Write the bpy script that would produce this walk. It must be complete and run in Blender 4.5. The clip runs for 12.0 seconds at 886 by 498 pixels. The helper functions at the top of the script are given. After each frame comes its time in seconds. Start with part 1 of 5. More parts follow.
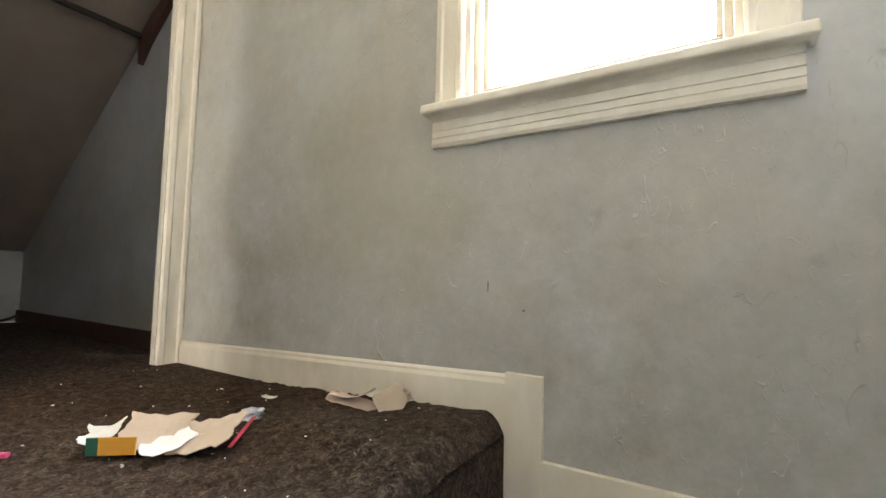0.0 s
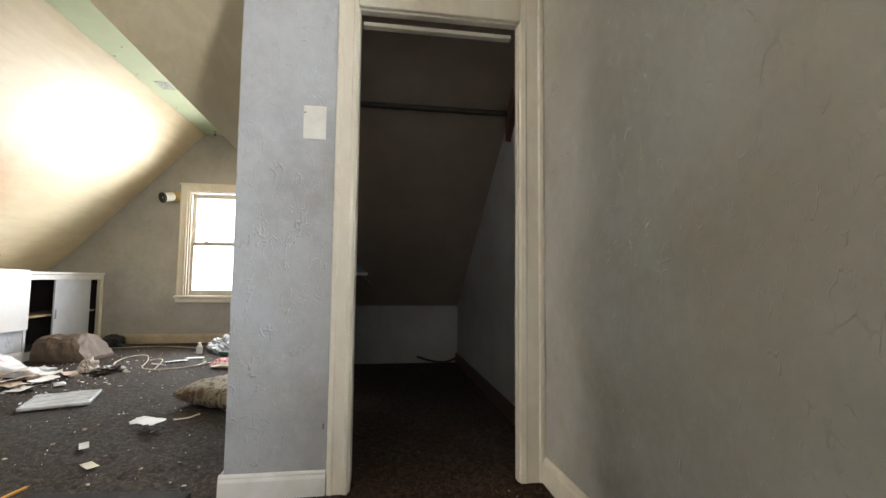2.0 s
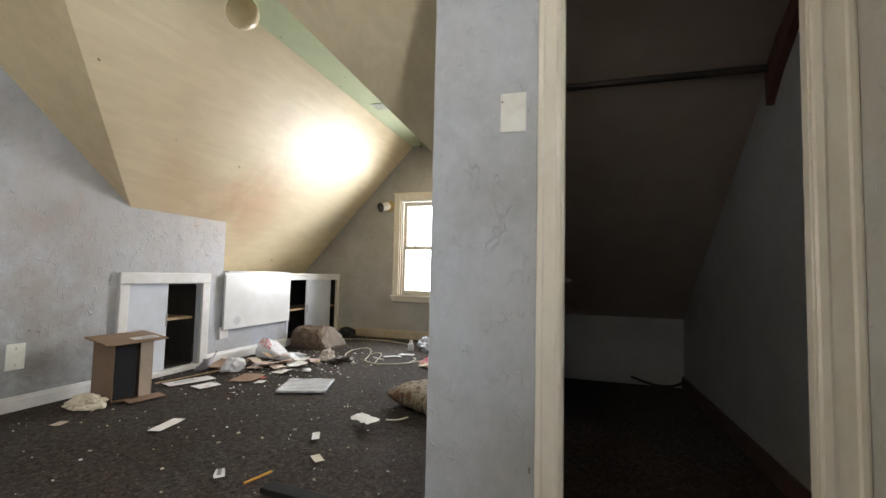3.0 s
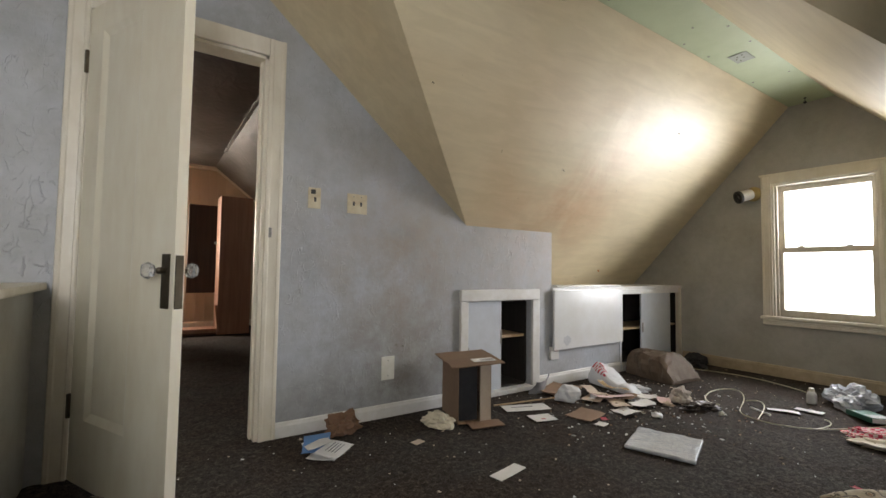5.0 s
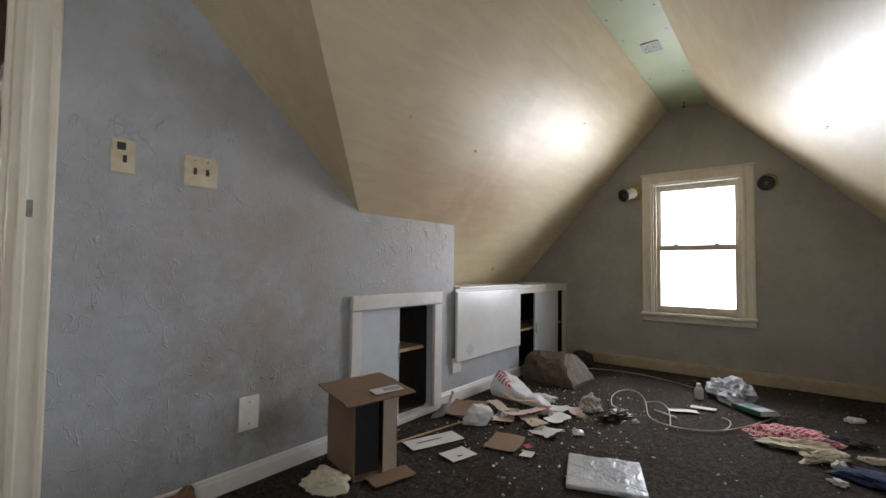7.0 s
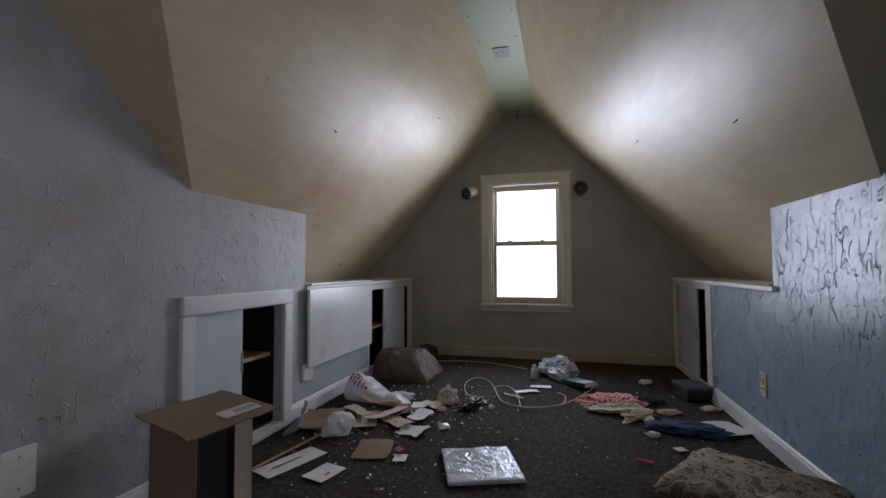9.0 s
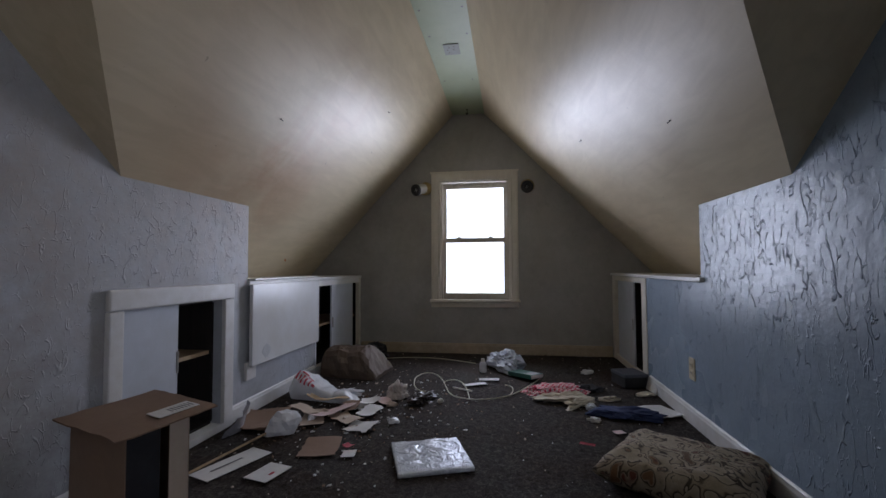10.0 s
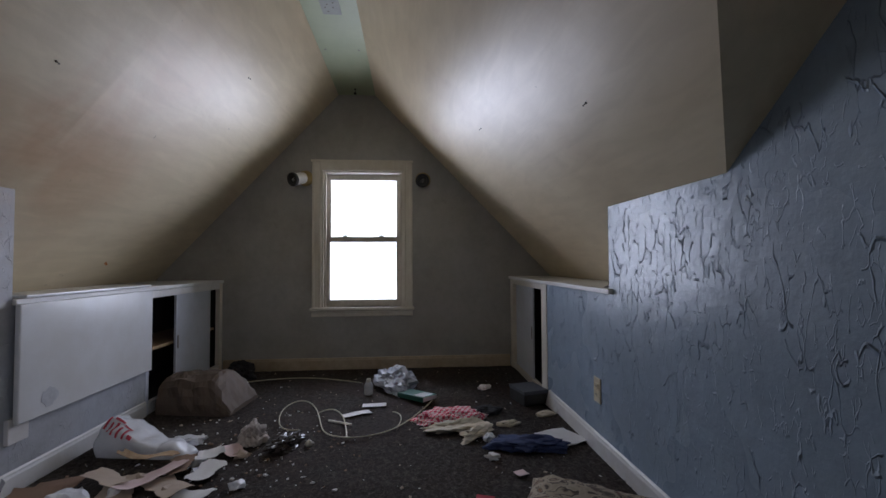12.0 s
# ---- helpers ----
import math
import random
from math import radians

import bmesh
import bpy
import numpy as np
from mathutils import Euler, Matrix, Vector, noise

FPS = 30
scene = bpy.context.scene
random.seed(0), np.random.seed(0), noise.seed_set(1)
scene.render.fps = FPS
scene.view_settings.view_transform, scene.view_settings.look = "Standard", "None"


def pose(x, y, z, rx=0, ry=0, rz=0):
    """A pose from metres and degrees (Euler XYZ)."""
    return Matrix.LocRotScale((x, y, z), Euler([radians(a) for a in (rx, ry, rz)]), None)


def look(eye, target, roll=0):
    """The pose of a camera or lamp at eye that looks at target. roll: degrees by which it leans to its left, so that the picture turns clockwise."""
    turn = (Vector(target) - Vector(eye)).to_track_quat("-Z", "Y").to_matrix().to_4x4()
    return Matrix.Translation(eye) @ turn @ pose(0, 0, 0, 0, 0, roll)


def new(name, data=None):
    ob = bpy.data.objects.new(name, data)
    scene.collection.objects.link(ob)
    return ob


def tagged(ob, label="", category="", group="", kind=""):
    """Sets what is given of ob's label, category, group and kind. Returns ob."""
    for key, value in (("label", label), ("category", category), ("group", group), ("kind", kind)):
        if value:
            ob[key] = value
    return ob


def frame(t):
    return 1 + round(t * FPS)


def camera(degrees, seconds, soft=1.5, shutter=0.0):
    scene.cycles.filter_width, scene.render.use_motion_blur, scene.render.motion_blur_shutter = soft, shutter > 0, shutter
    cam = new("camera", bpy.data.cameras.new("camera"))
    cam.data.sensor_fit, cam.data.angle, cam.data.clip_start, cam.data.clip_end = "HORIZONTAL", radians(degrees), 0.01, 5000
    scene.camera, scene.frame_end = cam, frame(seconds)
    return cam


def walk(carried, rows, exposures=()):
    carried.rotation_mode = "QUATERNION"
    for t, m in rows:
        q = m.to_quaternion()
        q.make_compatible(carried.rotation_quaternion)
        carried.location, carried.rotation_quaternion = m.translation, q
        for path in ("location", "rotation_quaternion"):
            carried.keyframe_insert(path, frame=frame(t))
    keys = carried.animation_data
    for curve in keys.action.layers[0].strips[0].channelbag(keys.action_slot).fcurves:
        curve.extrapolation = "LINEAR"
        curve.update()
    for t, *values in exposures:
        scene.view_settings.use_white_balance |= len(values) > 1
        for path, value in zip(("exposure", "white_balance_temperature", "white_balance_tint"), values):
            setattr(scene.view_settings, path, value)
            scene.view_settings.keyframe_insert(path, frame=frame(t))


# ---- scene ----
cam = camera(90.9, 12.0)
PATH = [
    (0, (0.63, 0.277, 0.386), (-0.402, 1.985, 0.516), 1.3),
    (0.5, (0.539, 0.362, 0.529), (-0.852, 1.793, 0.655), 1.0),
    (1, (0.44, 0.495, 0.61), (-1.181, 1.66, 0.734), 0.9),
    (1.5, (0.392, 0.597, 0.727), (-1.367, 1.54, 0.852), 0.6),
    (2, (0.293, 0.692, 0.745), (-1.681, 0.987, 0.882), 0.6),
    (2.5, (0.191, 0.684, 0.737), (-1.8, 0.546, 0.864), 1.0),
    (3, (0.028, 0.643, 0.797), (-1.882, 0.062, 0.914), 1.3),
    (3.5, (-0.123, 0.635, 0.798), (-1.899, -0.278, 0.903), 1.1),
    (5.3, (-0.443, -0.014, 0.906), (-1.46, -1.734, 1.005), 0.7),
    (5.5, (-0.496, -0.121, 0.889), (-1.478, -1.861, 0.99), 0.6),
    (6, (-0.625, -0.269, 0.86), (-1.574, -2.026, 0.967), 0.4),
    (6.5, (-0.667, -0.376, 0.91), (-1.876, -1.967, 0.998), 0.6),
    (7, (-0.638, -0.48, 0.921), (-2.208, -1.717, 1.005), 0.6),
    (7.5, (-0.675, -0.568, 0.9), (-2.401, -1.575, 0.981), 0.5),
    (9.5, (-0.695, -0.785, 0.869), (-2.65, -1.195, 0.956), -0.3),
    (10, (-0.697, -0.775, 0.844), (-2.673, -1.072, 0.93), -0.3),
    (10.5, (-0.721, -0.741, 0.835), (-2.715, -0.866, 0.918), -0.5),
    (11, (-0.796, -0.689, 0.84), (-2.793, -0.758, 0.92), -0.5),
    (11.5, (-0.945, -0.65, 0.854), (-2.943, -0.711, 0.929), -0.5),
    (12, (-1.184, -0.706, 0.908), (-3.177, -0.552, 0.972), -0.3),
]
EXPOSURES = [
    (0.0, 1.1, 7200, 16), (0.8, 0.82, 7200, 16), (1.5, 0.45, 7200, 16), (2.5, -0.07, 7200, 16), (3.5, -0.27, 7200, 16),
    (5.5, -0.92, 7400, 17), (7.0, -1.18, 7000, 18), (7.7, -1.45, 6800, 19), (9.5, -2.04, 6150, 24), (12.0, -2.15, 6100, 24),
]
walk(cam, [(t, look(eye, target, roll)) for t, eye, target, roll in PATH], EXPOSURES)

# ==== place ====
# ---------------------------------------------------------------- light
world = bpy.data.worlds.new("sky")
scene.world = world
world.use_nodes = True
wn = world.node_tree
sky = wn.nodes.new("ShaderNodeTexSky")
sky.sky_type, sky.sun_disc = "NISHITA", False
sky.sun_elevation, sky.sun_rotation = radians(40), radians(120)
wn.nodes["Background"].inputs["Strength"].default_value = 0.12
wn.links.new(sky.outputs["Color"], wn.nodes["Background"].inputs["Color"])
sun = new("sun", bpy.data.lights.new("sun", "SUN"))
sun.data.energy, sun.data.angle, sun.data.color = 1.0, radians(12), (1.0, 0.96, 0.9)
sun.matrix_world = look((0, 0, 8), (-4.0, -2.4, 0))


def window_light(name, m, sx, sy, watts, colour):
    lamp = new(name, bpy.data.lights.new(name, "AREA"))
    lamp.data.shape, lamp.data.size, lamp.data.size_y = "RECTANGLE", sx, sy
    lamp.data.energy, lamp.data.color = watts, colour
    lamp.matrix_world = m
    return lamp


gable = window_light("gable_daylight", look((-5.175, -1.1125, 1.12), (0, -1.1125, 1.12)), 0.68, 1.14, 78, (0.80, 0.90, 1.0))
gable.data.spread = radians(130)   # the glass turns the most slanting light away
window_light("stair_daylight", look((0.38, 1.60, 1.42), (0.38, 0, 1.42)), 1.0, 1.5, 145, (0.82, 0.92, 1.0))
window_light("back_daylight", look((0.55, -7.78, 1.55), (0.55, 0, 1.55)), 1.3, 1.5, 540, (1.0, 0.97, 0.9))


# ---------------------------------------------------------------- materials
def mat(name, build, rough=0.6, metal=0.0, spec=0.5):
    m = bpy.data.materials.new(name)
    m.use_nodes = True
    nt = m.node_tree
    b = nt.nodes["Principled BSDF"]
    b.inputs["Roughness"].default_value = rough
    b.inputs["Metallic"].default_value = metal
    b.inputs["Specular IOR Level"].default_value = spec
    build(nt, b)
    return m


def coords(nt, scale=(1, 1, 1)):
    tc = nt.nodes.new("ShaderNodeTexCoord")
    mp = nt.nodes.new("ShaderNodeMapping")
    mp.inputs["Scale"].default_value = scale
    nt.links.new(tc.outputs["Object"], mp.inputs["Vector"])
    return mp.outputs["Vector"]


def tex_noise(nt, vec, scale, detail=4.0, rough=0.55, dist=0.0):
    n = nt.nodes.new("ShaderNodeTexNoise")
    n.inputs["Scale"].default_value, n.inputs["Detail"].default_value = scale, detail
    n.inputs["Roughness"].default_value, n.inputs["Distortion"].default_value = rough, dist
    nt.links.new(vec, n.inputs["Vector"])
    return n.outputs["Fac"]


def ramp(nt, fac, stops):
    r = nt.nodes.new("ShaderNodeValToRGB")
    e = r.color_ramp.elements
    while len(e) < len(stops):
        e.new(0.5)
    for el, (p, c) in zip(e, stops):
        el.position = p
        el.color = (*c, 1) if len(c) == 3 else c
    nt.links.new(fac, r.inputs["Fac"])
    return r.outputs["Color"]


def mix(nt, fac, a, b, mode="MIX"):
    n = nt.nodes.new("ShaderNodeMix")
    n.data_type, n.blend_type = "RGBA", mode
    for sock, v in ((n.inputs[0], fac), (n.inputs[6], a), (n.inputs[7], b)):
        if isinstance(v, (int, float)):
            sock.default_value = v
        elif isinstance(v, tuple):
            sock.default_value = (*v, 1)
        else:
            nt.links.new(v, sock)
    return n.outputs[2]


def maths(nt, op, a, b=0.0):
    n = nt.nodes.new("ShaderNodeMath")
    n.operation = op
    for sock, v in ((n.inputs[0], a), (n.inputs[1], b)):
        if isinstance(v, (int, float)):
            sock.default_value = v
        else:
            nt.links.new(v, sock)
    return n.outputs[0]


def bump(nt, b, height, strength, distance):
    n = nt.nodes.new("ShaderNodeBump")
    n.inputs["Strength"].default_value, n.inputs["Distance"].default_value = strength, distance
    nt.links.new(height, n.inputs["Height"])
    nt.links.new(n.outputs["Normal"], b.inputs["Normal"])


def strokes(nt, v, scale, low, high, width):
    warp = nt.nodes.new("ShaderNodeTexNoise")
    warp.inputs["Scale"].default_value, warp.inputs["Detail"].default_value = scale * 0.6, 3.0
    nt.links.new(v, warp.inputs["Vector"])
    add = nt.nodes.new("ShaderNodeMix")
    add.data_type, add.blend_type = "RGBA", "LINEAR_LIGHT"
    add.inputs[0].default_value = 0.9 / scale
    nt.links.new(v, add.inputs[6])
    nt.links.new(warp.outputs["Color"], add.inputs[7])
    vo = nt.nodes.new("ShaderNodeTexVoronoi")
    vo.feature = "DISTANCE_TO_EDGE"
    vo.inputs["Scale"].default_value = scale
    nt.links.new(add.outputs[2], vo.inputs["Vector"])
    line = ramp(nt, vo.outputs["Distance"], [(0.0, (1, 1, 1)), (width, (0, 0, 0))])
    keep = ramp(nt, tex_noise(nt, v, scale * 1.15, 1, 0.4), [(low, (0, 0, 0)), (high, (1, 1, 1))])
    return mix(nt, 1.0, line, keep, "MULTIPLY")


def trowel(nt, v, scale, low, high):
    """Short curled ridges of plaster, as a trowel leaves them: fine ones and a few long ones."""
    fine = strokes(nt, v, scale, low, high, 0.030)
    long = strokes(nt, v, scale * 0.45, low + 0.09, high + 0.09, 0.018)
    tiny = mix(nt, 1.0, strokes(nt, v, scale * 2.1, low - 0.02, high, 0.05), (0.22, 0.22, 0.22), "MULTIPLY")
    return mix(nt, 1.0, mix(nt, 1.0, fine, long, "LIGHTEN"), tiny, "LIGHTEN")


def wall_paint(base, stain, rough, ridge, low, high, relief, scale=9.0, squash=(1, 1, 0.5), grimy=0.25, patches=()):
    def build(nt, b):
        v = coords(nt)
        big = tex_noise(nt, v, 1.3, 3)
        grime = ramp(nt, big, [(0.42, (0, 0, 0)), (0.72, (1, 1, 1))])
        col = mix(nt, maths(nt, "MULTIPLY", grime, 0.75), base, stain)
        fine = tex_noise(nt, v, 26, 5, 0.65)
        col = mix(nt, 0.22, col, ramp(nt, fine, [(0.3, (0.55, 0.55, 0.54)), (0.7, (1, 1, 1))]), "MULTIPLY")
        spots = ramp(nt, tex_noise(nt, v, 11, 3, 0.5, 0.4), [(0.70, (0, 0, 0)), (0.78, (1, 1, 1))])
        col = mix(nt, maths(nt, "MULTIPLY", spots, 0.22), col, tuple(c * 0.55 for c in stain))
        blot = ramp(nt, tex_noise(nt, v, 3.6, 7, 0.72, 0.0), [(0.46, (0, 0, 0)), (0.72, (1, 1, 1))])
        col = mix(nt, maths(nt, "MULTIPLY", blot, grimy), col, tuple(c * 0.42 for c in stain))
        for at, radius, tint, amount in patches:
            ragged = maths(nt, "MULTIPLY", near(nt, v, at, radius), ramp(nt, tex_noise(nt, v, 5.5, 8, 0.75, 0.0), [(0.36, (0, 0, 0)), (0.66, (1, 1, 1))]))
            col = mix(nt, maths(nt, "MULTIPLY", ragged, amount), col, tint)
        nt.links.new(col, b.inputs["Base Color"])
        t = trowel(nt, coords(nt, squash), scale, low, high)
        lump = maths(nt, "ADD", maths(nt, "MULTIPLY", tex_noise(nt, v, 14, 4), 0.35), maths(nt, "MULTIPLY", t, ridge))
        lump = maths(nt, "ADD", lump, maths(nt, "MULTIPLY", fine, 0.12))
        bump(nt, b, lump, relief, 0.012)
        nt.links.new(maths(nt, "ADD", maths(nt, "MULTIPLY", big, 0.25), rough - 0.12), b.inputs["Roughness"])
    return build


def plain(base, dark, scale=18.0, rel=0.25, amount=0.5, stretch=(1, 1, 1)):
    """Paint or paper with a second, larger scale of dirt."""
    def build(nt, b):
        v = coords(nt, stretch)
        n1, n2 = tex_noise(nt, v, scale, 5, 0.6), tex_noise(nt, v, scale * 0.17, 3)
        f = ramp(nt, maths(nt, "ADD", maths(nt, "MULTIPLY", n1, 0.5), maths(nt, "MULTIPLY", n2, 0.5)), [(0.38, (1, 1, 1)), (0.68, (0, 0, 0))])
        col = mix(nt, maths(nt, "MULTIPLY", f, amount), base, dark)
        nt.links.new(col, b.inputs["Base Color"])
        bump(nt, b, n1, rel, 0.004)
    return build


def near(nt, v, at, radius):
    """1 at a point of the place, falling to 0 at the radius."""
    d = nt.nodes.new("ShaderNodeVectorMath")
    d.operation = "DISTANCE"
    nt.links.new(v, d.inputs[0])
    d.inputs[1].default_value = at
    return ramp(nt, maths(nt, "DIVIDE", d.outputs["Value"], radius), [(0.0, (1, 1, 1)), (1.0, (0, 0, 0))])


def ceiling_paint(nt, b):
    v = coords(nt)
    soot = ramp(nt, tex_noise(nt, v, 0.9, 3, 0.5, 0.5), [(0.40, (0, 0, 0)), (0.72, (1, 1, 1))])
    col = mix(nt, maths(nt, "MULTIPLY", soot, 0.6), (0.74, 0.64, 0.45), (0.55, 0.42, 0.26))
    # Orange-brown tint around one point of the left slope, broken up by noise.
    orange_tint = maths(nt, "MULTIPLY", near(nt, v, (-3.0, -2.05, 1.45), 1.0), ramp(nt, tex_noise(nt, v, 2.0, 4, 0.6, 0.6), [(0.35, (0, 0, 0)), (0.65, (1, 1, 1))]))
    col = mix(nt, maths(nt, "MULTIPLY", orange_tint, 0.75), col, (0.56, 0.33, 0.19))
    streak = ramp(nt, tex_noise(nt, coords(nt, (0.6, 3.0, 3.0)), 5, 4, 0.6, 0.6), [(0.40, (0.72, 0.70, 0.64)), (0.62, (1, 1, 1))])
    col = mix(nt, 0.30, col, streak, "MULTIPLY")
    specks = ramp(nt, tex_noise(nt, v, 24, 2, 0.5, 0.6), [(0.76, (0, 0, 0)), (0.80, (1, 1, 1))])
    col = mix(nt, maths(nt, "MULTIPLY", specks, 0.5), col, (0.22, 0.16, 0.10))
    nt.links.new(col, b.inputs["Base Color"])
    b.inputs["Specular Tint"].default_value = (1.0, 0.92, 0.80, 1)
    lump = maths(nt, "ADD", tex_noise(nt, v, 4, 4), maths(nt, "MULTIPLY", tex_noise(nt, v, 40, 3), 0.10))
    bump(nt, b, lump, 0.30, 0.012)


def carpet_look(nt, b):
    v = coords(nt)
    fleck = maths(nt, "ADD", maths(nt, "MULTIPLY", tex_noise(nt, v, 150, 3, 0.7), 0.45), maths(nt, "MULTIPLY", tex_noise(nt, v, 46, 4, 0.65, 0.8), 0.55))
    col = ramp(nt, fleck, [(0.34, (0.010, 0.0085, 0.0075)), (0.50, (0.042, 0.036, 0.032)), (0.66, (0.118, 0.104, 0.096))])
    worn = ramp(nt, tex_noise(nt, v, 2.2, 4, 0.6, 0.6), [(0.40, (0, 0, 0)), (0.66, (1, 1, 1))])
    col = mix(nt, maths(nt, "MULTIPLY", worn, 0.5), col, mix(nt, 1.0, col, (0.9, 0.60, 0.42), "MULTIPLY"))
    trodden = near(nt, v, (-0.9, 0.95, 0.0), 1.9)
    col = mix(nt, maths(nt, "MULTIPLY", trodden, 0.9), col, mix(nt, 1.0, col, (1.25, 0.90, 0.70), "MULTIPLY"))
    lint = ramp(nt, tex_noise(nt, v, 48, 3, 0.7, 1.0), [(0.70, (0, 0, 0)), (0.76, (1, 1, 1))])
    col = mix(nt, maths(nt, "MULTIPLY", lint, 0.35), col, (0.36, 0.34, 0.32))
    nt.links.new(col, b.inputs["Base Color"])
    bump(nt, b, fleck, 0.9, 0.012)


def wood_grain(light, dark, scale=(30, 30, 1.6)):
    def build(nt, b):
        v = coords(nt, scale)
        g = tex_noise(nt, v, 1.0, 6, 0.65, 0.5)
        col = ramp(nt, g, [(0.32, dark), (0.66, light)])
        nt.links.new(col, b.inputs["Base Color"])
        bump(nt, b, g, 0.2, 0.002)
    return build


YL_, YW_ = -2.289, 1.325
M_wall = mat("blue_grey_wall_paint", wall_paint((0.485, 0.515, 0.56), (0.36, 0.34, 0.31), 0.46, 0.8, 0.55, 0.62, 0.52, 21.0, grimy=0.36, patches=(((-1.65, YL_, 0.22), 0.85, (0.13, 0.12, 0.11), 0.8), ((-1.75, YL_, 1.0), 1.0, (0.38, 0.31, 0.25), 0.8), ((-2.9, YL_, 1.15), 0.75, (0.44, 0.35, 0.29), 0.7))))
# Second patch, under the window: grime plus shade painted into the colour.
M_wall_stair = mat("grey_wall_paint", wall_paint((0.52, 0.53, 0.53), (0.40, 0.37, 0.30), 0.42, 0.9, 0.59, 0.64, 0.42, 21.0, grimy=0.22, patches=(((-0.9, YW_, 0.25), 1.0, (0.27, 0.235, 0.16), 0.55), ((0.45, YW_, 0.1), 0.75, (0.20, 0.18, 0.13), 0.6), ((-0.5, YW_, 1.6), 0.9, (0.36, 0.32, 0.22), 0.5))))
M_wall_rough = mat("blue_skip_trowel_paint", wall_paint((0.33, 0.42, 0.52), (0.26, 0.33, 0.40), 0.27, 0.9, 0.55, 0.60, 0.80, 20.0, (1, 1, 0.36), 0.22))
M_gable = mat("grey_gable_paint", wall_paint((0.46, 0.45, 0.43), (0.35, 0.32, 0.27), 0.6, 0.2, 0.6, 0.7, 0.2))
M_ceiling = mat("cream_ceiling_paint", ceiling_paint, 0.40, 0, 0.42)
M_ridge = mat("greenish_ridge_board_paint", plain((0.48, 0.54, 0.35), (0.37, 0.42, 0.25), 9, 0.3), 0.5, 0, 0.3)
M_trim = mat("cream_trim_paint", plain((0.83, 0.79, 0.70), (0.56, 0.48, 0.36), 22, 0.3, 0.42, (1, 1, 0.4)), 0.38)
M_trim_white = mat("white_trim_paint", plain((0.80, 0.80, 0.80), (0.56, 0.53, 0.46), 20, 0.3, 0.5), 0.38)
M_panel = mat("pale_blue_cabinet_paint", plain((0.62, 0.66, 0.72), (0.46, 0.48, 0.50), 14, 0.2, 0.5), 0.42)
M_carpet = mat("dark_brown_carpet", carpet_look, 0.95, 0, 0.15)
M_dark = mat("raw_dark_timber", wood_grain((0.07, 0.05, 0.04), (0.02, 0.015, 0.012)), 0.8)
M_shelf = mat("bare_shelf_wood", wood_grain((0.50, 0.36, 0.22), (0.34, 0.22, 0.12)), 0.6)


# ---------------------------------------------------------------- mesh helpers
def box(bm, x0, x1, y0, y1, z0, z1, m=None):
    vs = [bm.verts.new((x, y, z)) for x in (x0, x1) for y in (y0, y1) for z in (z0, z1)]
    for f in ((0, 1, 3, 2), (4, 6, 7, 5), (0, 4, 5, 1), (2, 3, 7, 6), (0, 2, 6, 4), (1, 5, 7, 3)):
        bm.faces.new([vs[i] for i in f])
    if m is not None:
        bmesh.ops.transform(bm, matrix=m, verts=vs)
    return vs


def bbox(x0, x1, y0, y1, z0, z1, bevel=0.004, seg=2, m=None):
    bm = bmesh.new()
    box(bm, x0, x1, y0, y1, z0, z1)
    if bevel:
        bmesh.ops.bevel(bm, geom=bm.edges[:], offset=bevel, segments=seg, affect="EDGES", profile=0.6)
    if m is not None:
        bmesh.ops.transform(bm, matrix=m, verts=bm.verts[:])
    return bm


def prism(bm, pts, axis, a, b):
    """Extrudes the polygon pts, in the plane across axis, from a to b."""
    def at(p, w):
        return {"x": (w, p[0], p[1]), "y": (p[0], w, p[1]), "z": (p[0], p[1], w)}[axis]
    lo = [bm.verts.new(at(p, a)) for p in pts]
    hi = [bm.verts.new(at(p, b)) for p in pts]
    bm.faces.new(lo), bm.faces.new(hi[::-1])
    n = len(pts)
    for i in range(n):
        bm.faces.new((lo[i], hi[i], hi[(i + 1) % n], lo[(i + 1) % n]))


def mesh_of(name, bm, material, smooth=False):
    bmesh.ops.recalc_face_normals(bm, faces=bm.faces[:])
    me = bpy.data.meshes.new(name)
    bm.to_mesh(me)
    bm.free()
    me.materials.append(material)
    if smooth:
        me.shade_smooth()
    return me


def thing(name, bm, material, label, category, kind="", group="", smooth=False, m=None):
    ob = new(name, mesh_of(name, bm, material, smooth))
    if m is not None:
        ob.matrix_world = m
    return tagged(ob, label, category, group, kind)


def empty(name, label, category, m=None, kind="", group=""):
    ob = new(name)
    if m is not None:
        ob.matrix_world = m
    return tagged(ob, label, category, group, kind)


def part(name, bm, material, parent, label="", smooth=False, m=None):
    ob = new(name, mesh_of(name, bm, material, smooth))
    ob.parent = parent
    if m is not None:
        ob.matrix_basis = m
    if label:
        tagged(ob, label)
    return ob


def structure(name, bm, material, label, category):
    return thing(name, bm, material, label, category, "structure")


def holed(across, up, at, thick_by, axis):
    """A wall with one opening, in one piece: the coordinates across and up run edge, opening, opening, edge."""
    bm = bmesh.new()
    grid = [[bm.verts.new((at, a, z) if axis == "x" else (a, at, z)) for z in up] for a in across]
    for i in range(3):
        for k in range(3):
            if (i, k) != (1, 1):
                bm.faces.new((grid[i][k], grid[i + 1][k], grid[i + 1][k + 1], grid[i][k + 1]))
    ext = bmesh.ops.extrude_face_region(bm, geom=bm.faces[:])
    bmesh.ops.translate(bm, vec=(thick_by, 0, 0) if axis == "x" else (0, thick_by, 0), verts=[g for g in ext["geom"] if isinstance(g, bmesh.types.BMVert)])
    return bm


